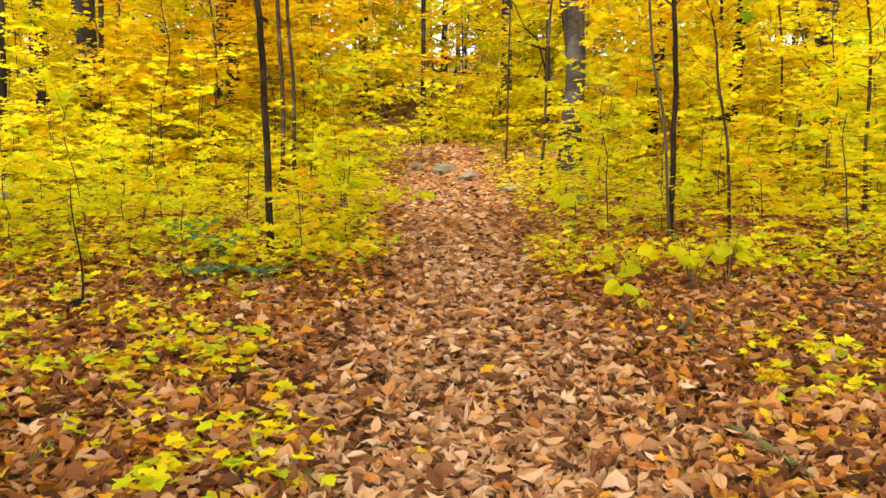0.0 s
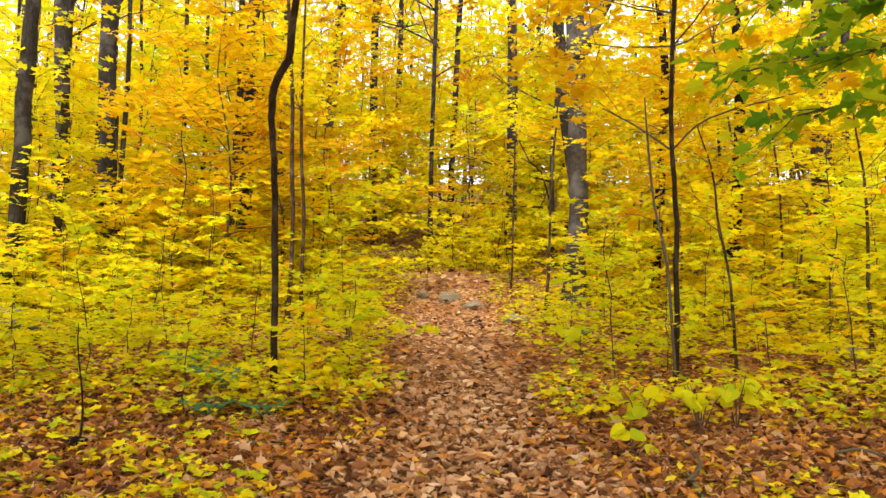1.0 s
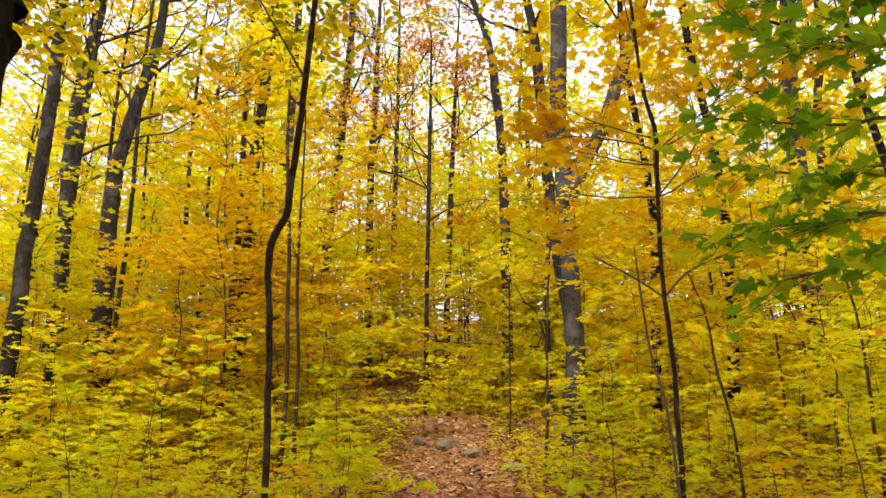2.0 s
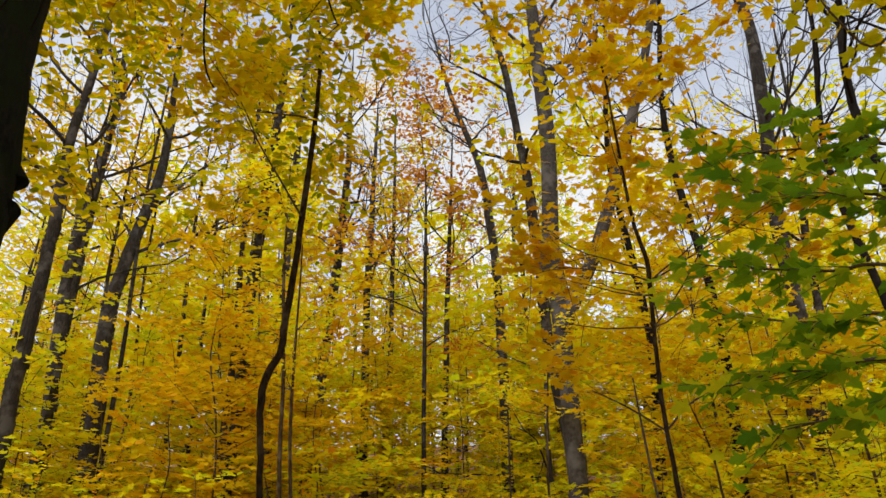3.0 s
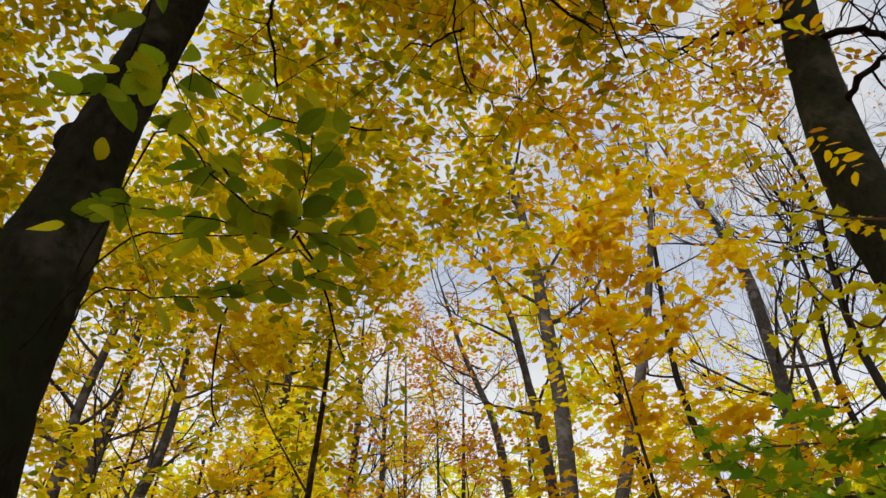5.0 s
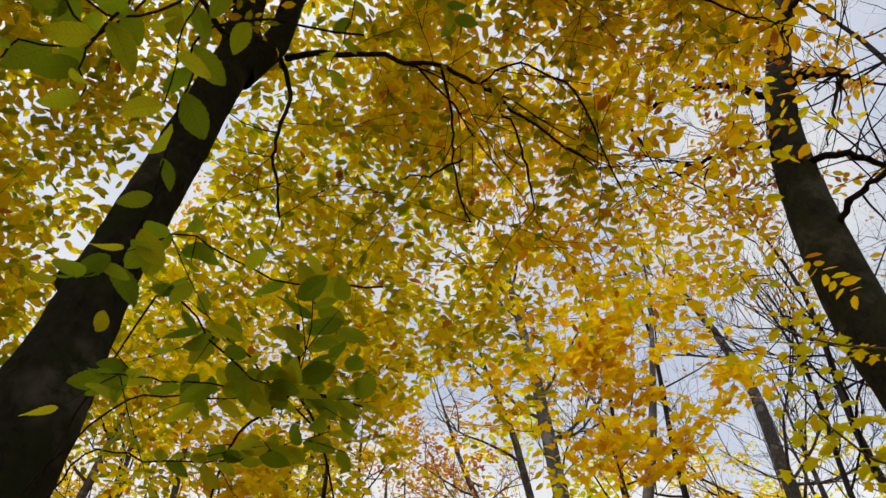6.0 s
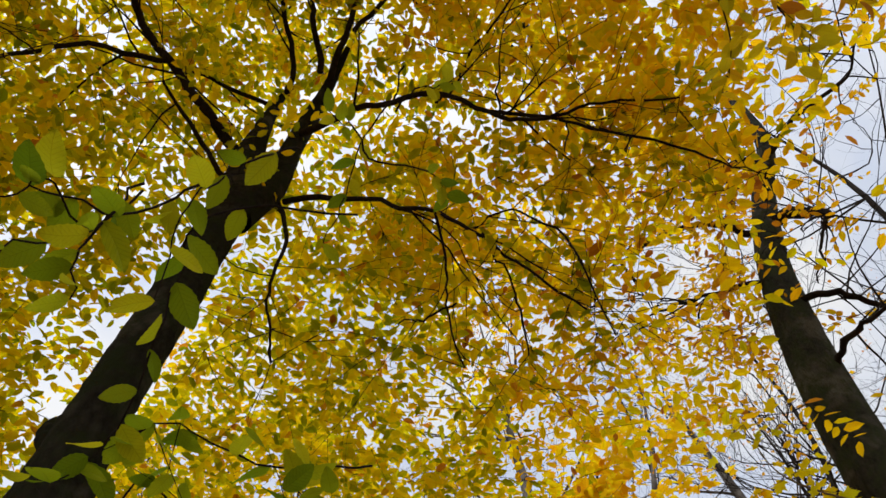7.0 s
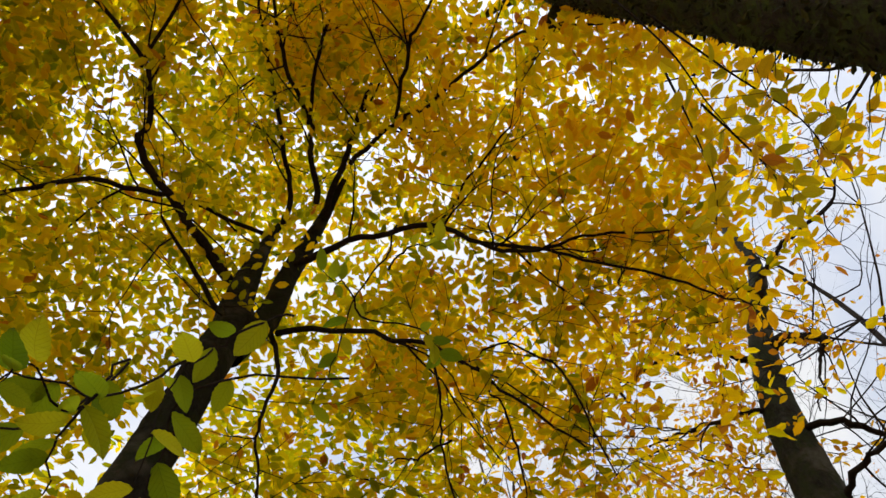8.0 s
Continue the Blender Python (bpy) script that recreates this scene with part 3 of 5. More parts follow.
GROWN = (
    ("dark", [(2.62, 14.84, 1.5, 0.115), (2.5, 14.84, 3.4, 0.112), (2.2, 14.84, 5.72, 0.11), (2.08, 14.86, 8.35, 0.12), (2.01, 14.87, 9.84, 0.113), (1.85, 14.89, 11.08, 0.10), (1.66, 14.91, 13.09, 0.085), (1.33, 14.94, 14.56, 0.06), (1.0, 15, 16.5, 0.03)], 22, 0.55),
    ("grey", [(1.58, 19.94, 2.3, 0.14), (1.62, 19.93, 8.72, 0.13), (1.5, 19.95, 11.5, 0.13), (1.3, 19.96, 13.12, 0.11), (0.48, 19.99, 15.71, 0.08), (0.0, 20.0, 18, 0.04)], 23, 0.6),
    ("dark", [(-6.73, 11.12, 0.96, 0.15), (-6.69, 11.15, 2.14, 0.126), (-6.63, 11.18, 3.55, 0.12), (-6.61, 11.19, 5.39, 0.11), (-6.57, 11.22, 7.1, 0.104), (-6.58, 11.21, 8.69, 0.092), (-6.46, 11.28, 10.21, 0.074), (-6.3, 11.4, 13.5, 0.03)], 24, 0.2),
    ("grey", [(-8.52, 15.86, 1.62, 0.165), (-8.6, 15.82, 4.5, 0.158), (-8.7, 15.76, 7.05, 0.15), (-8.65, 15.8, 9.8, 0.135), (-8.44, 15.9, 11.98, 0.105), (-8.47, 15.88, 15, 0.06)], 25, 0.2),
    ("dark", [(-7.14, 13.19, 1.23, 0.08), (-7.12, 13.21, 4.16, 0.072), (-7.05, 13.24, 8.19, 0.066), (-7.01, 13.26, 9.69, 0.05), (-6.9, 13.3, 12, 0.02)], 26, 0.3),
    ("grey", [(-6.83, 14.47, 1.41, 0.195), (-6.83, 14.47, 3.06, 0.176), (-6.82, 14.47, 4.79, 0.167), (-6.85, 14.45, 6.82, 0.148), (-6.6, 14.58, 8.7, 0.126), (-6.37, 14.68, 10.53, 0.10), (-6.41, 14.66, 13.5, 0.05)], 27, 0.3),
    ("dark", [(-4.74, 16.32, 1.69, 0.135), (-4.67, 16.35, 3.41, 0.12), (-4.64, 16.35, 6.9, 0.126), (-4.54, 16.38, 8.8, 0.128), (-4.42, 16.42, 10.7, 0.135), (-4.22, 16.47, 13.32, 0.10), (-4.1, 16.5, 17, 0.04)], 28, 0.3),
    ("grey", [(-4.51, 19.48, 2.23, 0.125), (-4.53, 19.48, 4.27, 0.115), (-4.5, 19.48, 7, 0.112), (-4.47, 19.49, 9.0, 0.112), (-4.39, 19.51, 12.4, 0.11), (-4.29, 19.53, 16.7, 0.07)], 29, 0.3),
    ("dark", [(-3.99, 21.64, 2.63, 0.16), (-3.95, 21.64, 5.0, 0.146), (-3.65, 21.69, 7.5, 0.145), (-3.16, 21.77, 12.97, 0.125), (-3.1, 21.78, 17, 0.06)], 30, 0.2),
    ("grey", [(-2.74, 24.85, 3.29, 0.22), (-2.77, 24.85, 4.51, 0.145), (-2.74, 24.85, 8.28, 0.132), (-2.69, 24.85, 11.78, 0.125), (-2.5, 24.87, 17, 0.07)], 31, 0.2),
    ("dark", [(-2.18, 27.91, 3.9, 0.13), (-2.2, 27.91, 6.0, 0.122), (-2.04, 27.93, 10, 0.105), (-1.95, 27.93, 19, 0.05)], 32, 0.3),
    ("dark", [(-0.48, 17.99, 1.97, 0.06), (-0.5, 17.99, 4.34, 0.055), (-0.41, 18.0, 8.5, 0.05), (-0.36, 18.0, 12, 0.02)], 33, 0.3),
    ("dark", [(-0.09, 22.0, 2.7, 0.12), (-0.02, 22.0, 5.18, 0.09), (0.15, 22.0, 9.6, 0.082), (0.4, 22.0, 14, 0.04)], 34, 0.5),
    ("grey", [(7.57, 15.22, 1.53, 0.23), (7.59, 15.21, 2.7, 0.212), (7.65, 15.18, 5.57, 0.195), (7.7, 15.17, 8.12, 0.18), (8.0, 15.0, 12.15, 0.17), (8.06, 14.97, 14.6, 0.14), (7.52, 15.25, 18.4, 0.07)], 35, 0.6),
    ("dark", [(9.25, 17.73, 1.92, 0.115), (9.46, 17.62, 4.56, 0.108), (9.58, 17.55, 9.2, 0.105), (9.87, 17.39, 11.42, 0.09), (10.0, 17.32, 15, 0.04)], 36, 0.6),
)
for tone, sp, sd, bare in GROWN:
    tree("forest_tree", T_GREY if tone == "grey" else T_DARK, sp, BARK_GREY if tone == "grey" else BARK_DARK, LEAF_RUST if sd in (33, 34) else LEAF_GOLD if sd % 3 else LEAF_ORANGE, sd, limbs=12, crown=(0.42, 1.0), reach=3.3 if sd < 35 else 4.2, level=3 if sd in (22, 23, 35, 36) else 2,
         per=20 if bare < 0.5 or sd == 34 else 0.5 if sd in (22, 23, 35, 36) else 4, size=0.15, scatter=0.22, lift=0.6, group=G_TREES, kids=5 if sd == 35 else 4, bare=bare if bare >= 0.5 else 0.52)

for x, y, h, sd in ((6.8, 9.6, 15.0, 37), (8.6, 10.4, 17.0, 38), (8.3, 13.2, 16.0, 39), (5.4, 0.6, 16.0, 50), (5.0, -1.2, 15.0, 51), (5.0, 13.2, 18.0, 48), (4.3, 15.6, 19.0, 49), (6.4, 4.6, 15.0, 46)):
    z = float(ground_z(x, y))
    tree("bare_tree", "leafless dark tree with a mesh of fine twigs", [(x, y, z, 0.10), (x + 0.25, y, z + h * 0.25, 0.085), (x - 0.1, y + 0.2, z + h * 0.5, 0.068), (x + 0.25, y - 0.1, z + h * 0.75, 0.042), (x, y, z + h, 0.012)],
         BARK_BLACK, LEAF_RUST, sd, limbs=13, crown=(0.45, 1.0), reach=3.6, level=3, kids=5 if sd == 39 else 4, per=0.4, size=0.09, scatter=0.1, lift=0.6, group=G_TREES, bare=0.0)

# slender dark stems behind the young maples
slim = np.random.default_rng(47)
for k in range(11):
    y, a = slim.uniform(11.5, 21), -0.62 + 0.038 * k + slim.uniform(-0.015, 0.015)
    x, h, r = a * y, slim.uniform(10, 14), slim.uniform(0.045, 0.085)
    z = float(ground_z(x, y))
    tree("forest_tree", "slender dark forest tree with a thin golden crown", [(x, y, z, r), (x + 0.15, y, z + h * 0.3, r * 0.9), (x + 0.1, y, z + h * 0.6, r * 0.7), (x + 0.35, y, z + h, 0.015)],
         BARK_DARK, LEAF_ORANGE if k % 2 else LEAF_GOLD, 200 + k, limbs=8, crown=(0.4, 1.0), reach=2.0, level=1, per=12, size=0.14, scatter=0.2, lift=0.5, group=G_TREES, sides=8, bare=0.4, joined=True)

# the beech whose crown hangs over the path
BEECH_LIMBS = (
    [(-1.53, 1.92, 7.89, 0.0556), (-2.05, 1.23, 8.3, 0.0423), (-2.24, 0.8, 8.44, 0.0349), (-2.16, 0.59, 8.61, 0.0299), (-2.26, 0.18, 8.74, 0.0248), (-2.66, -0.39, 8.83, 0.0198), (-3.0, -0.95, 8.89, 0.0116)],
    [(-2.05, 1.23, 8.3, 0.0291), (-2.58, 0.98, 7.93, 0.0231), (-3.03, 0.94, 7.49, 0.0174), (-3.38, 1.02, 7.01, 0.0097)],
    [(-2.26, 0.18, 8.74, 0.0193), (-1.9, -0.37, 8.67, 0.0161), (-1.62, -1.01, 8.52, 0.0104)],
    [(-1.5, 1.95, 7.35, 0.0266), (-1.72, 1.61, 7.51, 0.0214), (-1.82, 1.22, 7.39, 0.0115)],
    [(-1.12, 2.13, 7.34, 0.026), (-0.94, 2.17, 6.79, 0.018), (-0.98, 2.19, 6.29, 0.0135), (-0.95, 2.32, 5.97, 0.010), (-0.86, 2.48, 5.62, 0.0092)],
    [(-1.05, 2.12, 7.25, 0.0299), (-0.35, 1.98, 6.86, 0.0211), (0.03, 1.92, 6.57, 0.0179), (0.4, 1.95, 6.32, 0.0153), (0.71, 2.09, 6.09, 0.0113), (1.11, 2.27, 5.75, 0.0074)],
    [(0.14, 1.93, 6.56, 0.012), (0.24, 2.13, 6.22, 0.010), (0.22, 2.32, 5.98, 0.008), (0.33, 2.56, 5.66, 0.0074)],
    [(0.4, 1.95, 6.32, 0.010), (0.66, 1.83, 6.24, 0.008), (0.98, 1.96, 5.99, 0.0092), (1.17, 2.35, 5.42, 0.0053)],
    [(0.45, 1.98, 6.3, 0.010), (0.58, 2.12, 6.08, 0.008), (0.67, 2.32, 5.81, 0.0092), (0.73, 2.49, 5.54, 0.0054)],
    [(0.25, 2.32, 5.97, 0.0094), (0.03, 2.37, 5.82, 0.0074), (-0.15, 2.35, 5.7, 0.0054)],
    [(-0.98, 1.85, 8.05, 0.0405), (-0.37, 1.56, 7.79, 0.0285), (0.2, 1.45, 7.53, 0.0249), (0.69, 1.55, 7.14, 0.0193), (0.97, 1.53, 7.0, 0.0169), (1.35, 1.39, 6.86, 0.0124), (1.88, 1.27, 6.63, 0.0081)],
    [(0.46, 1.45, 7.41, 0.0178), (0.91, 1.43, 7.16, 0.015), (1.26, 1.45, 6.97, 0.0126), (1.87, 1.43, 6.56, 0.0102), (2.19, 1.44, 6.3, 0.006)],
    [(-1.24, 1.82, 9.08, 0.034), (-1.19, 1.53, 9.49, 0.030), (-1.28, 1.01, 9.91, 0.026), (-1.43, 0.04, 10.41, 0.0231), (-1.42, -0.65, 10.63, 0.0169)],
    [(-0.8, 1.72, 8.97, 0.042), (-0.53, 1.25, 9.23, 0.033), (-0.38, 0.91, 9.52, 0.0295), (-0.22, 0.55, 9.78, 0.0182)],
    [(-0.53, 1.25, 9.23, 0.0287), (-0.05, 0.78, 9.04, 0.0221), (0.17, 0.62, 8.97, 0.019), (0.65, 0.21, 8.8, 0.0185), (1.04, -0.12, 8.68, 0.0156), (1.8, -0.18, 8.32, 0.0101)],
    [(-0.89, 1.61, 9.1, 0.0374), (-0.96, 1.1, 9.42, 0.0295), (-0.96, 0.9, 9.57, 0.0269), (-1.25, 0.34, 9.8, 0.0245), (-1.32, -0.48, 10.04, 0.0157)],
    [(-0.96, 0.9, 9.57, 0.0239), (-0.81, 0.29, 9.67, 0.0209), (-0.51, -0.29, 9.83, 0.0151), (-0.31, -0.71, 9.94, 0.0123)],
    [(-1.4, 1.84, 8.9, 0.0262), (-1.99, 1.48, 8.9, 0.0201), (-2.2, 1.38, 8.75, 0.0113)],
    [(0.2, 1.45, 7.53, 0.0125), (0.37, 1.45, 7.9, 0.0125), (0.62, 1.14, 8.13, 0.0123), (0.96, 0.75, 8.07, 0.0097)],
    [(-0.05, 0.78, 9.04, 0.02), (0.06, 0.15, 8.75, 0.0199), (0.2, -0.12, 8.6, 0.0149), (0.35, -0.47, 8.5, 0.01)],
)


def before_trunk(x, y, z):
    """Whether a place covers the second beech's trunk in the camera's view."""
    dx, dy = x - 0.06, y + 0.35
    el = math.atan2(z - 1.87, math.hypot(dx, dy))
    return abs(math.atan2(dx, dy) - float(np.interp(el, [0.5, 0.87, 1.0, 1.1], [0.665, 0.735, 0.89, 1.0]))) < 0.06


def overhead_beech():
    rng = np.random.default_rng(41)
    foot = np.array([-1.5, 1.84, float(ground_z(-1.5, 1.84))])
    ob = thing("beech_tree", foot, "leaning beech, bark darkened as backlit, with a spreading yellow-green crown", "tree")

    def stem(name, rows, sides, rough, label=""):
        tb = Tubes()
        c = curve(np.array(rows, float), 8)
        c[:, :3] -= foot
        tb.add(c[:, :3], c[:, 3], sides, rough, rng)
        part(name, tb.mesh(name, BARK_BEECH_BACKLIT), ob, label)
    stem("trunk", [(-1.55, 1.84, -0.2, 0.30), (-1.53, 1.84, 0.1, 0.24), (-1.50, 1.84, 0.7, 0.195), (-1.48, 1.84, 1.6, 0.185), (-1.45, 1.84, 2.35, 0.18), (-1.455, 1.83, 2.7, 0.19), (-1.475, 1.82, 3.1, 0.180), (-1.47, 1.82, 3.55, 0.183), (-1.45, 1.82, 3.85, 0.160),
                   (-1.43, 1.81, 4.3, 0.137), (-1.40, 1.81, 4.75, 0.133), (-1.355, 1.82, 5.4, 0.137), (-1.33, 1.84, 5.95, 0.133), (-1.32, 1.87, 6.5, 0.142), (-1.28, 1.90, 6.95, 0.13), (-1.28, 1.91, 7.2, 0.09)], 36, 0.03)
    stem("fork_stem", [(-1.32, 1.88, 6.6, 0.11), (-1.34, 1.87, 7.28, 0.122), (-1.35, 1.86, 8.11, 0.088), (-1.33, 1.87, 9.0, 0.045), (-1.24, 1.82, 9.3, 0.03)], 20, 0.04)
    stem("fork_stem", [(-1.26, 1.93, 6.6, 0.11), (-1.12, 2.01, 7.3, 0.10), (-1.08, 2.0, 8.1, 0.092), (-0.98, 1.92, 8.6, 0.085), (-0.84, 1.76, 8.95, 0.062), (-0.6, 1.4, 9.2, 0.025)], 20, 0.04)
    stem("low_limb", [(-1.46, 1.82, 3.5, 0.10), (-1.62, 1.80, 3.62, 0.115), (-1.84, 1.72, 3.68, 0.095), (-2.3, 1.6, 3.95, 0.075), (-3.0, 1.5, 4.6, 0.05), (-3.8, 1.4, 5.4, 0.02)], 18, 0.04)
    stem("knot", [(-1.53, 1.80, 4.20, 0.03), (-1.565, 1.79, 4.28, 0.055), (-1.58, 1.79, 4.36, 0.045), (-1.56, 1.79, 4.43, 0.015)], 12, 0.06)
    # a burl on the path side of the trunk
    tb = Tubes()
    tb.add(np.array([(-1.42, 1.86, 2.40), (-1.36, 1.89, 2.48), (-1.345, 1.9, 2.57), (-1.345, 1.9, 2.64), (-1.37, 1.88, 2.71), (-1.42, 1.86, 2.77)]) - foot, [0.02, 0.075, 0.095, 0.09, 0.07, 0.02], 14, 0.08, rng)
    part("burl", tb.mesh("burl", BARK_BEECH_BACKLIT), ob, "round woody burl")
    lv, low, bones, twigs = Leaves(), Leaves(), [], Tubes()
    for rows in BEECH_LIMBS:
        tb = Tubes()
        c = curve(np.array(rows, float), 5)
        wob = np.cumsum(rng.normal(0, 0.013, (len(c), 3)), axis=0)
        wob[0] = 0
        p = c[:, :3] + wob - foot
        bones.append(curve(p + foot, 3))
        tb.add(p, c[:, 3] * 0.92, 7)
        seg = np.linalg.norm(np.diff(p, axis=0), axis=1).sum()
        for k in range(int(seg / 0.36)):
            i = rng.integers(2, len(p))
            side = unit(p[i] - p[i - 1]) * 0.8 + rng.normal(0, 0.8, 3) * np.array([1, 1, 0.35]) + np.array([0, 0, -0.12])
            grow(rng, twigs, p[i], side, rng.uniform(0.5, 1.25), min(c[i, 3] * 0.5, 0.011), 1, [], 0.0, 4, 4)
        for k in range(int(seg / 0.26)):
            i = rng.integers(1, len(p))
            way = unit(p[i] - p[i - 1]) * 0.6 + rng.normal(0, 1, 3) * np.array([1, 1, 0.2]) + np.array([0, 0.25, 0.75])
            q = spray(rng, lv, twigs, p[i], way, rng.uniform(0.35, 1.0), 0.115, 0.058, 0.05, 0.004, 0.4)
            for m in range(2):
                spray(rng, lv, twigs, q[len(q) // 2], unit(way) + rng.normal(0, 0.7, 3) * np.array([1, 1, 0.3]), rng.uniform(0.25, 0.6), 0.10, 0.06, 0.05, 0.004, 0.4)
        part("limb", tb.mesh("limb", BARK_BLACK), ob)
    # outer sprays of the crown, in level layers
    far, gold, far_gold = Leaves(), Leaves(), Leaves()
    made, bones = 0, np.concatenate(bones)
    while made < 7000:
        a, r = rng.uniform(0, 2 * np.pi), 5.6 * math.sqrt(rng.uniform(0, 1))
        x, y = -0.9 + r * math.cos(a) * 0.84, 1.5 + r * math.sin(a)
        if x > 2.3 and rng.random() < 0.7:
            continue
        d = math.hypot(x + 1.1, y - 1.9)
        low_z = 7.75 - 0.62 * d + 2.1 / (1 + math.exp((y - 1.2) * 2.5)) + 0.3 * (y < 0)
        z = max(low_z, 4.6) + 3.0 * rng.beta(1.1, 2.0)
        # sprays that would cover a limb in the camera's view are lifted above it
        near = np.abs(bones[:, 0] - x) + np.abs(bones[:, 1] - y - 0.42 * (bones[:, 2] - z))
        k = int(np.argmin(near))
        if near[k] < 0.30 and z < bones[k, 2] + 0.1:
            z = bones[k, 2] + rng.uniform(0.15, 1.3)
        front = min(max((y - 2.6) / 1.5, 0.0), 1.0)
        if noise.noise(Vector((x * 0.8, y * 0.8, z * 0.45 + 7.0))) < -0.27 + 0.04 * front or noise.noise(Vector((x * 2.1, y * 2.1, z * 1.6 + 3.0))) < -0.36 + 0.10 * front + (0.10 if x > 0.1 else -0.25 if x < -1.2 and y < 2 else 0.07):
            continue
        if x > 0.1 and y > 0.2 and rng.random() < 0.22 or x < -0.6 and 1.0 < y < 4.5 and rng.random() < 0.4:
            continue
        # sprays are thinned by their bearing and height in the camera's view
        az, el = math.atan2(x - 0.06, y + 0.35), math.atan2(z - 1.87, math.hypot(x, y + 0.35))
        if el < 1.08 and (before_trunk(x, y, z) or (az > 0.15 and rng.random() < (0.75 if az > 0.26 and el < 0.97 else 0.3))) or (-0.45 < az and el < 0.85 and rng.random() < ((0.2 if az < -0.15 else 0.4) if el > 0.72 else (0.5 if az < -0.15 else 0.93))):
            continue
        at = np.array([x, y, z]) - foot
        way = np.array([math.cos(a), math.sin(a), 0]) + rng.normal(0, 0.8, 3) * np.array([1, 1, 0.25])
        tone = rng.normal(0, 0.5) + 0.8 * x - 0.55 * (y - 1.8) + 0.5
        near_one = z < 7.6 and y < 4.5
        spray(rng, (gold if tone > 0 else lv) if near_one else (far_gold if tone > 0 else far), twigs if made % 4 == 0 else None, at, way, rng.uniform(0.3, 0.75), 0.127, 0.056, 0.15, 0.003, 0.45, steps=5)
        made += 1
    part("crown", lv.mesh("crown", HEXA, LEAF_BEECH), ob, "yellow-green beech leaves", "stuff")
    part("upper_crown", far.mesh("upper_crown", HEXA, LEAF_BEECH), ob, "yellow-green beech leaves", "stuff")
    part("crown", gold.mesh("crown", HEXA, LEAF_BEECH_GOLD), ob, "golden beech leaves", "stuff")
    part("upper_crown", far_gold.mesh("upper_crown", HEXA, LEAF_BEECH_GOLD), ob, "golden beech leaves", "stuff")
    # the hanging skirt of the crown on the far side from the path, and its dense back
    skirt = Leaves()
    for k in range(2300):
        back = k % 3 == 0
        x, y, z = (rng.uniform(-5.2, 1.9), rng.uniform(-2.4, 2.4), rng.uniform(9.2, 11.2)) if back else (rng.uniform(-5.0, -2.2), rng.uniform(1.0, 4.8), rng.uniform(3.9, 7.6))
        if k % 30 == 0:
            x, y, z = rng.uniform(-1.9, 0.2), rng.uniform(0.0, 2.3), rng.uniform(9.7, 11.2)
        if not back and math.atan2(x - 0.06, y + 0.35) > -0.67 or noise.noise(Vector((x * 1.1, y * 1.1, z * 0.9))) < -0.2:
            continue
        spray(rng, skirt, twigs if k % 5 == 0 else None, np.array([x, y, z]) - foot, np.array([-0.7, -0.1, 0]) + rng.normal(0, 0.7, 3) * np.array([1, 1, 0.25]), rng.uniform(0.35, 0.75), 0.122, 0.056, 0.15, 0.003, 0.45, steps=5)
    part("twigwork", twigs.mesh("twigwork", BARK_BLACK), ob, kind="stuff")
    part("hanging_crown", skirt.mesh("hanging_crown", HEXA, LEAF_BEECH), ob, "yellow-green beech leaves", "stuff")
    # low twigs with large green leaves
    low_lines = (
        [(-0.10, 0.42, 3.52), (-0.35, 0.29, 3.25), (-0.42, 0.38, 3.13), (-0.47, 0.53, 2.96), (-0.54, 0.62, 2.85), (-0.58, 0.6, 2.77)],
        [(-0.10, 1.0, 3.26), (-0.32, 0.87, 3.14), (-0.48, 0.64, 3.07), (-0.53, 0.59, 3.02)],
        [(-0.17, 1.25, 3.07), (-0.37, 1.07, 2.99), (-0.55, 0.95, 2.9), (-0.65, 0.82, 2.81)],
        [(-0.52, 0.24, 3.32), (-0.58, 0.24, 3.12), (-0.63, 0.17, 3.0), (-0.68, 0.19, 2.91)],
        [(-0.48, 0.19, 3.24), (-0.56, 0.22, 3.12), (-0.61, 0.12, 3.09), (-0.64, 0.11, 3.0)],
        [(-0.29, 1.27, 3.02), (-0.43, 0.96, 3.02), (-0.48, 0.84, 2.96)],
        [(-0.205, 0.228, 3.478), (-0.27, 0.185, 3.315), (-0.35, 0.206, 3.223), (-0.382, 0.235, 3.134), (-0.403, 0.339, 2.989)],
        [(-0.37, 0.192, 3.223), (-0.47, 0.197, 3.119), (-0.56, 0.11, 3.057), (-0.636, 0.07, 3.031)],
        [(-0.487, 0.184, 3.118), (-0.527, 0.222, 3.01), (-0.527, 0.265, 2.911)],
        [(-1.25, 1.60, 3.05), (-0.78, 1.11, 2.98), (-0.6, 1.08, 2.96), (-0.34, 1.03, 2.89), (-0.16, 1.04, 2.86)],
        [(-1.25, 1.70, 3.2), (-0.63, 0.87, 3.12), (-0.45, 0.91, 2.97), (-0.3, 0.95, 2.91), (-0.22, 0.83, 3.09)],
        [(-1.25, 1.75, 3.1), (-0.89, 1.3, 2.99), (-0.67, 1.22, 2.9), (-0.48, 1.2, 2.86), (-0.23, 1.13, 2.86)],
        [(0.03, 0.15, 3.86), (0.0, 0.26, 3.81), (-0.08, 0.37, 3.76), (-0.14, 0.47, 3.7), (-0.2, 0.57, 3.64)],
        [(0.0, 0.26, 3.81), (0.08, 0.21, 3.83), (0.18, 0.2, 3.84)],
        [(-0.08, 0.37, 3.76), (-0.13, 0.28, 3.8), (-0.19, 0.21, 3.82)],
        [(-0.08, 0.37, 3.76), (0.04, 0.42, 3.74), (0.08, 0.48, 3.72)],
    )
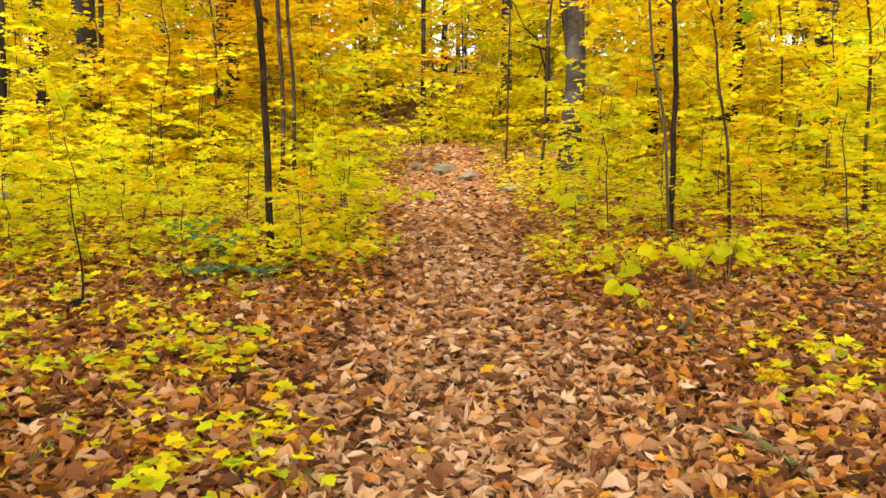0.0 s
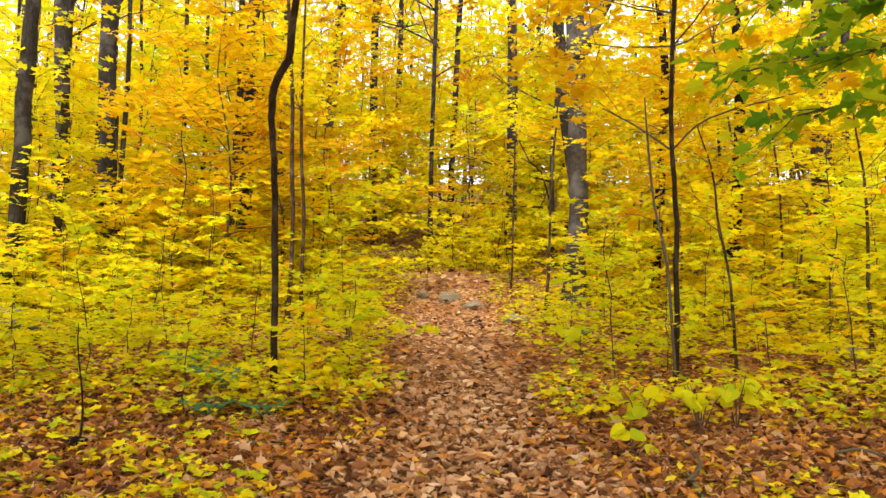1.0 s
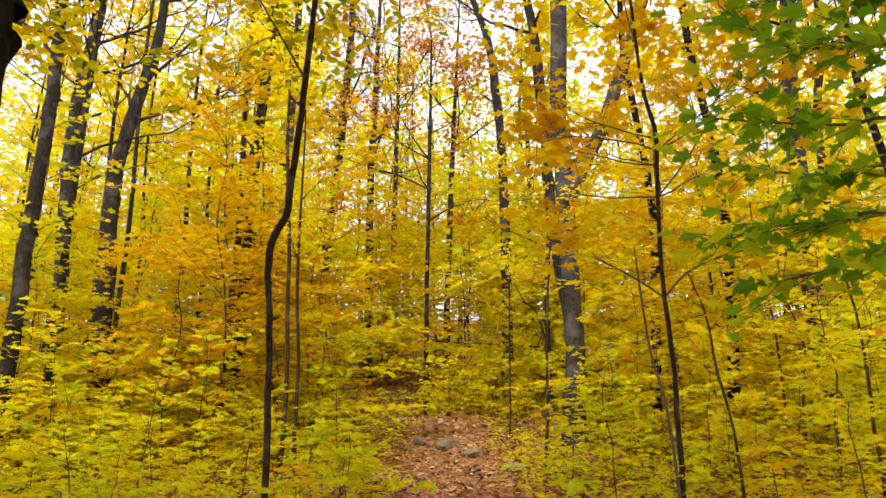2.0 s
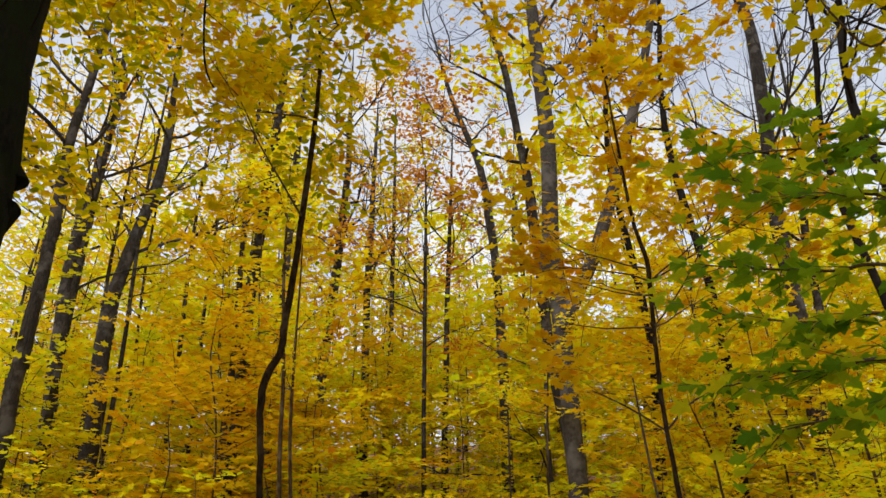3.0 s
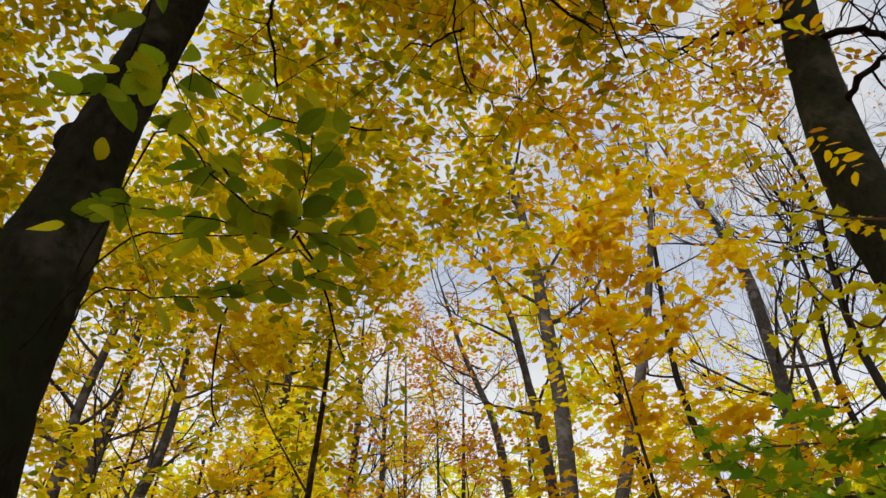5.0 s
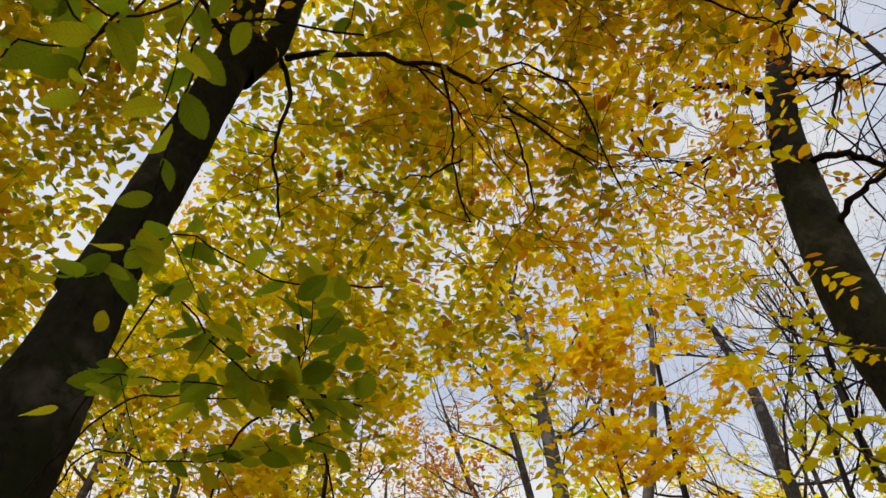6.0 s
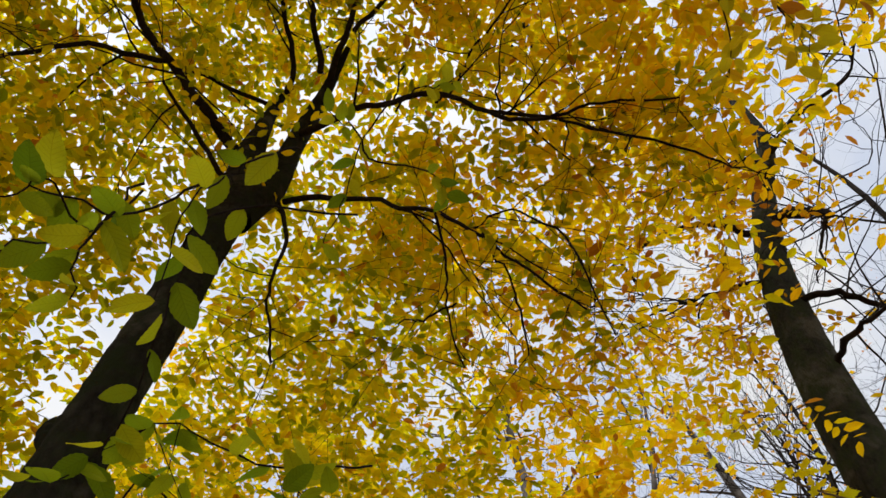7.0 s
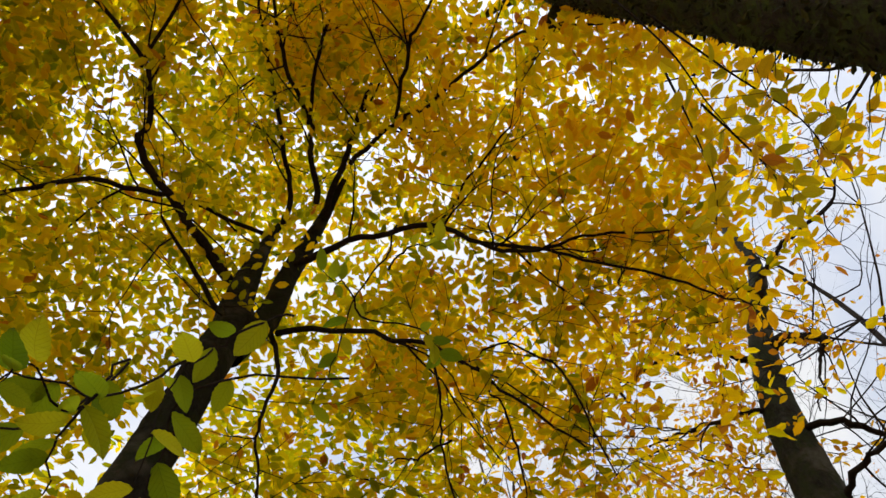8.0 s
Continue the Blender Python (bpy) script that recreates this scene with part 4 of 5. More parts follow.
    # two bare twigs that trail below the leaves
    hang = Tubes()
    for rows in ([(-0.35, 1.16, 3.3), (-0.37, 1.3, 3.18), (-0.49, 1.34, 3.1), (-0.55, 1.38, 3.04), (-0.6, 1.47, 2.91), (-0.61, 1.56, 2.79), (-0.59, 1.61, 2.74)],
                 [(-0.37, 1.3, 3.18), (-0.32, 1.37, 3.12), (-0.29, 1.44, 3.06), (-0.27, 1.52, 2.98), (-0.25, 1.56, 2.93)]):
        c = curve(np.array(rows, float), 4) - foot
        hang.add(c + np.cumsum(rng.normal(0, 0.002, c.shape), axis=0), np.linspace(0.005, 0.0022, len(c)), 6)
        for k in range(6, len(c), 5):
            hang.add(c[k] + np.linspace(0, 1, 4)[:, None] * rng.normal(0, 0.08, 3) * np.array([1, 1, 0.6]), np.linspace(0.002, 0.001, 4), 4)
    part("trailing_twigwork", hang.mesh("trailing_twigwork", BARK_BLACK), ob, "thin bare trailing twigs", "stuff")
    tb = Tubes()
    for n, rows in enumerate(low_lines):
        c = curve(np.array(rows, float), 5) - foot
        c[1:] += np.cumsum(rng.normal(0, 0.006, (len(c) - 1, 3)), axis=0)
        tb.add(c, np.linspace(0.0032, 0.0014, len(c)), 5)
        seg = np.linalg.norm(np.diff(c, axis=0), axis=1).sum()
        m = max(6, int(seg / 0.07))
        k = np.linspace(0.15 if n < 9 else 0.5, 1, m) * (len(c) - 1.001)
        i = k.astype(int)
        at = c[i] + (c[i + 1] - c[i]) * (k - i)[:, None]
        way = unit(c[i + 1] - c[i])
        flank = unit(np.cross(way, (0, 0, 1.0)))
        sign = np.where(np.arange(m) % 2 == 0, 1.0, -1.0)[:, None]
        low.add(at, way * 0.6 + sign * flank * rng.uniform(0.6, 1.1, (m, 1)) + rng.normal(0, 0.12, (m, 3)), np.array([0, 0, 1.0]) + rng.normal(0, 0.33, (m, 3)), rng.uniform(0.058, 0.094, m) * (0.75 if n > 11 else 1.1 if n in (0, 3, 4, 6, 7, 8) else 1.0))
        if n in (1, 2, 5, 9, 10, 11):
            for k in range(3):
                i = rng.integers(len(c) // 2, len(c) - 1)
                spray(rng, low, tb, c[i], unit(c[i + 1] - c[i]) * 0.5 + rng.normal(0, 0.8, 3) * np.array([1, 1, 0.45]), rng.uniform(0.12, 0.26), 0.076, 0.055, 0.15, 0.0018, 0.35)
    part("low_twigwork", tb.mesh("low_twigwork", BARK_BLACK), ob, "thin hanging twigs", "stuff")
    # golden twigs hanging beside the mossy trunk
    tb, gilt = Tubes(), Leaves()
    for rows in ([(0.55, -0.75, 5.0), (0.85, -0.42, 4.54), (1.0, -0.22, 4.47), (1.1, -0.1, 4.42)], [(0.85, -0.5, 4.7), (1.1, -0.3, 4.5), (1.29, -0.16, 4.36), (1.38, -0.02, 4.28)],
                 [(1.0, -0.2, 4.5), (1.16, -0.05, 4.45), (1.25, 0.05, 4.4), (1.3, 0.14, 4.35)], [(0.9, -0.3, 4.6), (1.0, -0.1, 4.55), (1.08, 0.1, 4.5), (1.1, 0.25, 4.5)]):
        c = curve(np.array(rows, float), 4) - foot
        c[:, :2] += np.array([0.10, 0.17])
        tb.add(c, np.linspace(0.005, 0.0015, len(c)), 5)
        for k in range(4, len(c)):
            if rng.random() < 0.3:
                continue
            spray(rng, gilt, tb, c[k], rng.normal(0, 1, 3) * np.array([1, 1, 0.3]), rng.uniform(0.06, 0.2), 0.078, 0.06, 0.1, 0.002, 0.4)
    part("hanging_twigwork", tb.mesh("hanging_twigwork", BARK_BLACK), ob, "thin hanging twigs", "stuff")
    gilt.singles("leaf", [unit_leaf("leaf", FINE, LEAF_NEAR_GOLD, 340 + k) for k in range(6)], ob)
    low.singles("leaf", [unit_leaf("leaf", FINE, LEAF_NEAR, 300 + k) for k in range(7)], ob)
    return ob


overhead_beech()


def side_beech():
    """The second beech, with stubby limbs and a thin orange crown."""
    rng = np.random.default_rng(43)
    foot = np.array([3.35, 4.0, float(ground_z(3.35, 4.0))])
    ob = thing("beech_tree", foot, "straight grey beech with crooked limbs and thin orange leaves", "tree")
    tb = Tubes()
    c = curve(np.array([(3.3, 4.05, -0.1, 0.40), (3.32, 4.03, 0.3, 0.32), (3.35, 4.0, 1.2, 0.275), (3.38, 3.96, 3.2, 0.262), (3.41, 3.93, 4.96, 0.25), (3.40, 3.95, 5.8, 0.236), (3.50, 3.84, 7.1, 0.215), (3.69, 3.66, 8.35, 0.17), (3.98, 3.33, 9.44, 0.13), (4.2, 3.0, 10.05, 0.10), (4.3, 2.9, 11.0, 0.07), (4.35, 2.8, 12.5, 0.03)], float), 7)
    c[:, :3] -= foot
    tb.add(c[:, :3], c[:, 3], 30, 0.03, rng)
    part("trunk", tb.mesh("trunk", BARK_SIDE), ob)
    limbs = (
        [(4.04, 3.1, 9.61, 0.0784), (3.71, 2.95, 9.56, 0.0628), (3.46, 2.98, 9.42, 0.0341), (3.0, 3.0, 9.3, 0.012)],
        [(3.83, 3.45, 8.94, 0.10), (4.05, 3.29, 8.84, 0.0809), (4.29, 3.18, 8.63, 0.055), (4.2, 3.25, 8.5, 0.0293), (4.1, 3.4, 8.3, 0.02), (3.98, 3.63, 8.0, 0.010)],
        [(3.53, 3.75, 7.76, 0.0478), (3.8, 3.47, 7.56, 0.0418), (4.16, 3.46, 7.31, 0.0359), (4.53, 3.46, 7.01, 0.0209)],
        [(3.75, 3.55, 8.76, 0.0593), (3.12, 3.34, 8.79, 0.0451), (2.49, 3.47, 8.72, 0.0283), (2.02, 3.66, 8.52, 0.0123)],
        [(3.53, 3.8, 6.78, 0.0441), (3.63, 3.44, 6.84, 0.0359), (3.83, 3.24, 6.85, 0.0276), (4.21, 2.93, 6.92, 0.0168)],
        [(3.65, 3.64, 8.15, 0.044), (3.14, 3.7, 8.05, 0.0337), (2.71, 3.74, 7.96, 0.0239), (2.23, 3.82, 7.84, 0.0116)],
        [(4.13, 2.95, 9.77, 0.05), (4.35, 2.54, 9.76, 0.034), (4.83, 2.09, 9.77, 0.022), (4.88, 1.72, 9.85, 0.016), (5.07, 1.36, 9.95, 0.010)],
    )
    lv, rest = Leaves(), Tubes()
    for rows in limbs:
        tb, ends = Tubes(), []
        p = curve(np.array(rows, float), 5)
        p[:, :3] -= foot
        p[1:, 3] *= 0.78
        tb.add(p[:, :3] + np.vstack([[0, 0, 0], rng.normal(0, 0.012, (len(p) - 1, 3))]), p[:, 3], 9, 0.06, rng)
        for k in range(8):
            i = rng.integers(len(p) // 3, len(p))
            grow(rng, rest, p[i, :3], rng.normal(0, 1, 3) * np.array([1, 1, 0.5]), rng.uniform(0.7, 1.5), 0.011, 1, ends, 0.1, 3, 4)
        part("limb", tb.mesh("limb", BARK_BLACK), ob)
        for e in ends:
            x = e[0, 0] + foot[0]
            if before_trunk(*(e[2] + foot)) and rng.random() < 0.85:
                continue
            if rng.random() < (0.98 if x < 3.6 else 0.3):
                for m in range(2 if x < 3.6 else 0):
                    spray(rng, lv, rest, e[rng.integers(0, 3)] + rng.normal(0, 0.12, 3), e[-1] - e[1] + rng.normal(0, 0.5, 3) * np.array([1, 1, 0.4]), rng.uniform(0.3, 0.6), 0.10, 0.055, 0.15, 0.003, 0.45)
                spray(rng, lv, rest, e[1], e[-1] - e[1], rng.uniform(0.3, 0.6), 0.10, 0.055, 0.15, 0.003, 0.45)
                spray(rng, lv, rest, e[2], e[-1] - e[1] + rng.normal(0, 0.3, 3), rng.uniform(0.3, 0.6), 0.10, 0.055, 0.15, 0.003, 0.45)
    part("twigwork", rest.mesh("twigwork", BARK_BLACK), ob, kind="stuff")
    part("crown", lv.mesh("crown", OVAL, LEAF_AMBER), ob, "thin orange and yellow beech leaves", "stuff")


side_beech()


def mossy_tree():
    rng = np.random.default_rng(44)
    foot = np.array([1.50, -0.36, float(ground_z(1.5, -0.36))])
    ob = thing("mossy_tree", foot, "thick dark mossy tree trunk close beside the path", "tree")
    tb = Tubes()
    z = np.linspace(-0.2, 14, 90)
    r = 0.22 - 0.007 * z + 0.10 * np.exp(-np.clip(z, 0, 9) * 2.2)
    tb.add(np.column_stack([0 * z, 0 * z, z]), r, 40, 0.045, rng)
    part("trunk", tb.mesh("trunk", BARK_MOSS), ob)
    tb, lv, ends = Tubes(), Leaves(), []
    for k in range(10):
        a = rng.uniform(0, 6.3)
        grow(rng, tb, (0, 0, rng.uniform(8, 13.5)), (math.cos(a), math.sin(a), 0.6), 3.2, 0.05, 2, ends, 0.6, 4)
    for k in range(30):
        a, h = rng.uniform(0.8, 2.6), rng.uniform(3.2, 4.6)
        grow(rng, tb, (-0.17 * math.sin(a), 0.17 * math.cos(a) * -1 + 0.1, h), (-0.3, 1.0, rng.uniform(-0.6, 0.3)), rng.uniform(0.06, 0.16), 0.004, 1, [], 0, 3, 3)
    part("limbwork", tb.mesh("limbwork", BARK_MOSS), ob, kind="stuff")
    tuft = Leaves()
    th, h = rng.uniform(0, 6.3, 5000), rng.uniform(2.2, 9.0, 5000)
    out = np.column_stack([np.cos(th), np.sin(th), np.zeros(5000)])
    tuft.add(out * (0.215 - 0.007 * h)[:, None] + np.column_stack([0 * h, 0 * h, h]), out * 0.5 + rng.normal(0, 0.5, (5000, 3)) + np.array([0, 0, -0.4]), out + rng.normal(0, 0.6, (5000, 3)), rng.uniform(0.015, 0.05, 5000))
    part("moss", tuft.mesh("moss", SLIM, LEAF_MOSS), ob, "dark green moss", "stuff")
    dress(rng, lv, ends, 6, 0.09, 0.25)
    part("crown", lv.mesh("crown", SLIM, LEAF_YELLOW), ob)


mossy_tree()

# ---- the green maple boughs reaching in beside the path ----
def green_maple():
    rng = np.random.default_rng(51)
    foot = np.array([2.75, 2.45, float(ground_z(2.75, 2.45))])
    ob = thing("maple_sapling", foot, "young maple with large dark green leaves", "sapling")
    tb = Tubes()
    c = curve(np.array([(2.75, 2.45, -0.1, 0.035), (2.7, 2.42, 1.2, 0.03), (2.62, 2.45, 2.4, 0.024), (2.5, 2.5, 3.4, 0.018), (2.45, 2.55, 4.3, 0.008)], float), 5)
    c[:, :3] -= foot
    tb.add(c[:, :3], c[:, 3], 8)
    part("stem", tb.mesh("stem", BARK_DARK), ob)
    boughs = (
        [(2.62, 2.45, 2.6), (1.78, 2.51, 2.85), (1.56, 2.62, 2.9), (1.37, 2.69, 2.97), (1.15, 2.66, 3.12)],
        [(2.68, 2.44, 1.9), (1.76, 2.64, 2.21), (1.56, 2.76, 2.21), (1.38, 2.85, 2.23), (1.17, 2.94, 2.19)],
        [(2.64, 2.45, 2.3), (1.83, 2.6, 2.58), (1.63, 2.71, 2.61), (1.4, 2.8, 2.66), (1.13, 2.88, 2.72)],
        [(2.66, 2.45, 2.1), (1.72, 2.51, 2.35), (1.48, 2.64, 2.37), (1.18, 2.76, 2.44)],
        [(2.6, 2.45, 2.8), (1.88, 2.46, 3.04), (1.68, 2.55, 3.1), (1.32, 2.69, 3.16)],
        [(2.66, 2.45, 2.0), (1.9, 2.7, 2.08), (1.66, 2.8, 2.06), (1.4, 2.95, 2.02)],
        [(2.62, 2.45, 2.45), (2.0, 2.4, 2.72), (1.75, 2.38, 2.76), (1.55, 2.4, 2.78)],
    )
    tb, lv = Tubes(), Leaves()
    for rows in boughs:
        p = curve(np.array(rows, float), 5) - foot
        tb.add(p, np.linspace(0.010, 0.003, len(p)), 6)
        for i in range(4, len(p)):
            for sgn in (-1, 1):
                if rng.random() < 0.25:
                    continue
                way = unit(p[i] - p[i - 1]) * 0.7 + sgn * np.array([0.2, 0.9, 0.0]) + rng.normal(0, 0.3, 3) * np.array([1, 1, 0.4])
                spray(rng, lv, tb, p[i], way, rng.uniform(0.14, 0.40), 0.088, 0.068, 0.1, 0.003, 0.5)
    part("twigwork", tb.mesh("twigwork", TWIG), ob, kind="stuff")
    lv.singles("leaf", [unit_leaf("leaf", MAPLE, LEAF_GREEN, 320 + k) for k in range(6)], ob)
    # higher boughs, already yellow
    tb, lv = Tubes(), Leaves()
    for rows in ([(2.45, 2.55, 4.2), (2.25, 2.89, 3.9), (2.02, 2.82, 4.0), (1.87, 2.73, 4.2), (1.8, 2.64, 4.4)], [(2.45, 2.55, 4.3), (2.3, 2.9, 4.7), (2.1, 3.0, 5.0), (2.0, 2.9, 5.3)]):
        p = curve(np.array(rows, float), 5) - foot
        tb.add(p, np.linspace(0.009, 0.003, len(p)), 6)
        for i in range(3, len(p), 2):
            for sgn in (-1, 1):
                spray(rng, lv, tb, p[i], rng.normal(0, 1, 3) * np.array([1, 1, 0.3]), rng.uniform(0.12, 0.30), 0.095, 0.08, 0.1, 0.003, 0.35)
    part("upper_twigwork", tb.mesh("upper_twigwork", TWIG), ob, kind="stuff")
    part("upper_crown", lv.mesh("upper_crown", MAPLE, LEAF_LIME, 0.08), ob, "yellow maple leaves")


green_maple()

# ---- understorey: saplings in many layers ----
def understorey():
    small = [sapling("maple_seedling", "knee-high yellow-green maple seedling in leaf litter", h, LEAF_LIME if k % 2 else LEAF_YELLOW, 60 + k, b, 0.112, start=0.25, spread=0.5, category="seedling")
             for k, (h, b) in enumerate(((0.7, 7), (0.9, 8), (1.2, 10), (1.5, 12)))]
    middle = [sapling("maple_sapling", "yellow maple sapling with level leafy branches", h, (LEAF_YELLOW, LEAF_LIME, LEAF_YELLOW, LEAF_GOLD, LEAF_LIME)[k], 70 + k, b, 0.15, spread=0.58)
              for k, (h, b) in enumerate(((2.4, 15), (3.0, 17), (3.6, 20), (3.3, 18), (4.2, 22)))]
    large = [sapling("young_maple", "tall young maple with layers of yellow leaves", h, (LEAF_GOLD, LEAF_YELLOW, LEAF_ORANGE, LEAF_LIME, LEAF_YELLOW)[k], 80 + k, b, 0.18, spread=0.5, start=0.2, category="tree")
             for k, (h, b) in enumerate(((6.0, 28), (7.0, 30), (8.0, 32), (6.5, 28), (9.0, 34)))]
    rng = np.random.default_rng(90)
    taken = []

    def scatter(protos, count, ylo, yhi, clear, gap, group, widen=0.66, limit=None):
        done, tries = 0, 0
        while done < count and tries < count * 60:
            tries += 1
            y = ylo + (yhi - ylo) * rng.uniform(0, 1) ** 0.8
            x = rng.uniform(-1, 1) * (widen * y + 2.0)
            if abs(x - float(path_x(y))) < clear(y) or any((x - a) ** 2 + (y - b) ** 2 < gap * gap for a, b in taken[-400:]):
                continue
            if 9 < y < 25 and abs(x + 0.11 * y) < 0.45:
                continue
            if y < 13 and abs(x - 0.175 * y) < 0.3 and protos is not small:
                continue
            if limit and not limit(x, y):
                continue
            taken.append((x, y))
            src = protos[rng.integers(0, len(protos))]
            if len(protos) == 5 and x < -0.22 * y and rng.random() < 0.28:
                src = protos[3 if protos is middle else 2]
            k = rng.uniform(0.8, 1.2)
            m = Matrix.Translation((x, y, float(ground_z(x, y)) - 0.02)) @ Matrix.Rotation(rng.uniform(0, 6.28), 4, "Z") @ Matrix.Scale(k, 4)
            ob = copy_thing(src, m)
            ob.matrix_basis = m
            tagged(ob, group=group)
            done += 1
    scatter(large, 70, 12.0, 36, lambda y: 1.6 if y < 16 else 0.8, 1.1, "tall young maples")
    scatter(middle, 125, 11.0, 29, lambda y: 1.5 if y < 14 else 0.7, 0.7, "maple saplings")
    scatter(middle[:3], 9, 8.8, 12.5, lambda y: 3.2, 1.2, "maple saplings", limit=lambda x, y: x < 0 or x > 4.5)
    scatter(small, 270, 5.3, 20, lambda y: 0.92 if y < 14 else 0.2, 0.22, "maple seedlings", limit=lambda x, y: x < -0.4 or y > 6.2)
    m = Matrix.Translation((-3.8, 11.6, float(ground_z(-3.8, 11.6)))) @ Matrix.Scale(0.85, 4)
    copy_thing(large[2], m).matrix_basis = m
    for src, x, y, k in ((middle[0], 3.1, 12.6, 1.2),):
        m = Matrix.Translation((x, y, float(ground_z(x, y)) - 0.02)) @ Matrix.Scale(k, 4)
        copy_thing(src, m).matrix_basis = m
    for ob in small + middle + large:
        x, y = rng.uniform(-9, 9), rng.uniform(22, 30)
        ob.location = (x, y, float(ground_z(x, y)) - 0.02)


understorey()

# ---- far woods ----
def far_woods():
    protos = []
    for k, (h, r, bark) in enumerate(((15, 0.14, BARK_GREY), (17, 0.17, BARK_DARK), (13, 0.11, BARK_GREY), (18, 0.18, BARK_DARK), (8, 0.06, BARK_DARK), (9, 0.07, BARK_GREY))):
        x, y = -14 + 6 * k, 33 + k
        z = float(ground_z(x, y))
        leafy = k not in (2, 3)
        protos.append(tree("forest_tree", T_GREY if bark == BARK_GREY else T_DARK, [(x, y, z, r), (x + 0.1, y, z + h * 0.3, r * 0.85), (x, y + 0.2, z + h * 0.65, r * 0.6), (x + 0.3, y, z + h, 0.03)],
                           bark, LEAF_LIME if k == 4 else LEAF_GOLD if k == 0 else LEAF_YELLOW, 100 + k, limbs=13, crown=(0.28, 1.0) if k < 4 else (0.08, 1.0), reach=3.2 if k < 4 else 2.4,
                           per=23 if leafy else 5, size=0.27, scatter=0.42, lift=0.5 if k < 4 else 0.25, group=G_TREES, sides=9, bare=0.15 if leafy else 0.75, joined=True, kids=3))
    rng = np.random.default_rng(110)
    spots = []
    while len(spots) < 132:
        a = rng.uniform(-1, 1)
        short = len(spots) < 52
        if short:
            y = rng.uniform(19, 42)
            x = a * (0.62 * y + 2)
        elif len(spots) < 114:
            y = rng.uniform(24, 75)
            x = a * (0.75 * y + 3)
        else:
            # trees beside and behind the camera, added only to close in the light
            th = rng.uniform(0, 2 * np.pi)
            rad = rng.uniform(9, 34)
            x, y = rad * math.cos(th), rad * math.sin(th)
            if y > 0.55 * abs(x) - 2:
                continue
        if any((x - p) ** 2 + (y - q) ** 2 < (2.5 if short else 4) for p, q in spots) or abs(x - path_x(y)) < 1.2:
            continue
        spots.append((x, y))
        src = protos[4 + rng.integers(0, 2) if short else rng.integers(0, 2) + (2 if x > -0.16 * y and y > 0 and rng.random() < 0.85 else 0)]
        m = Matrix.Translation((x, y, float(ground_z(x, y)) - 0.05)) @ Matrix.Rotation(rng.uniform(0, 6.28), 4, "Z") @ Matrix.Scale(rng.uniform(0.8, 1.2), 4)
        copy_thing(src, m).matrix_basis = m

    for x, y in ((-3.1, 36), (-2.4, 31), (-3.8, 44), (-1.2, 40), (-5.0, 48), (0.6, 37)):
        m = Matrix.Translation((x, y, float(ground_z(x, y)) - 0.05)) @ Matrix.Rotation(x * 2.0, 4, "Z")
        copy_thing(protos[4 + int(y) % 2], m).matrix_basis = m


far_woods()

# ---- forest floor ----
def stones():
    rng = np.random.default_rng(120)
    rows = ((-0.01, 13.3, 0.24, 0.13, "flat pale grey stone at the end of the path"), (0.41, 12.6, 0.22, 0.09, "flat pale grey stone at the end of the path"), (0.98, 11.0, 0.20, 0.10, "grey stone half buried in leaves"),
            (-0.5, 13.6, 0.16, 0.09, "grey stone half buried in leaves"), (4.4, 8.2, 0.22, 0.12, "grey stone half buried in leaves"), (4.75, 8.0, 0.18, 0.09, "grey stone half buried in leaves"), (7.4, 17.6, 0.45, 0.25, "grey boulder among yellow seedlings"),
            (6.3, 17.2, 0.38, 0.2, "grey boulder among yellow seedlings"), (-5.9, 9.4, 0.45, 0.28, "grey boulder among yellow seedlings"), (-0.05, 2.93, 0.09, 0.025, "small dark stone showing through leaves"), (0.3, 3.0, 0.06, 0.02, "small dark stone showing through leaves"))
    for x, y, w, h, label in rows:
        bm = bmesh.new()
        bmesh.ops.create_icosphere(bm, subdivisions=3, radius=1)
        o = Vector(rng.uniform(-50, 50, 3))
        for v in bm.verts:
            v.co *= 1 + 0.35 * noise.noise(v.co * 0.9 + o) + 0.08 * noise.noise(v.co * 4 + o)
            v.co = Vector((v.co.x * w, v.co.y * w * 0.7, v.co.z * h))
        me = bpy.data.meshes.new("stone")
        bm.to_mesh(me)
        bm.free()
        me.materials.append(STONE)
        ob = new("stone", me)
        ob.location, ob.rotation_euler = (x, y, float(ground_z(x, y)) + h * 0.35), (0, 0, rng.uniform(0, 6))
        tagged(ob, label, "stone", "stones along the path")


stones()


def fallen_branch(label, points, radii, seed, material, name="fallen_branch"):
    rng = np.random.default_rng(seed)
    p = np.array([(x, y, float(ground_z(x, y)) + dz) for x, y, dz in points])
    c = curve(np.column_stack([p, radii]), 5)
    tb = Tubes()
    foot = p[0].copy()
    tb.add(c[:, :3] - foot, c[:, 3], 9, 0.06, rng)
    ob = new(name, tb.mesh(name, material))
    ob.location = foot
    tagged(ob, label, "branch")


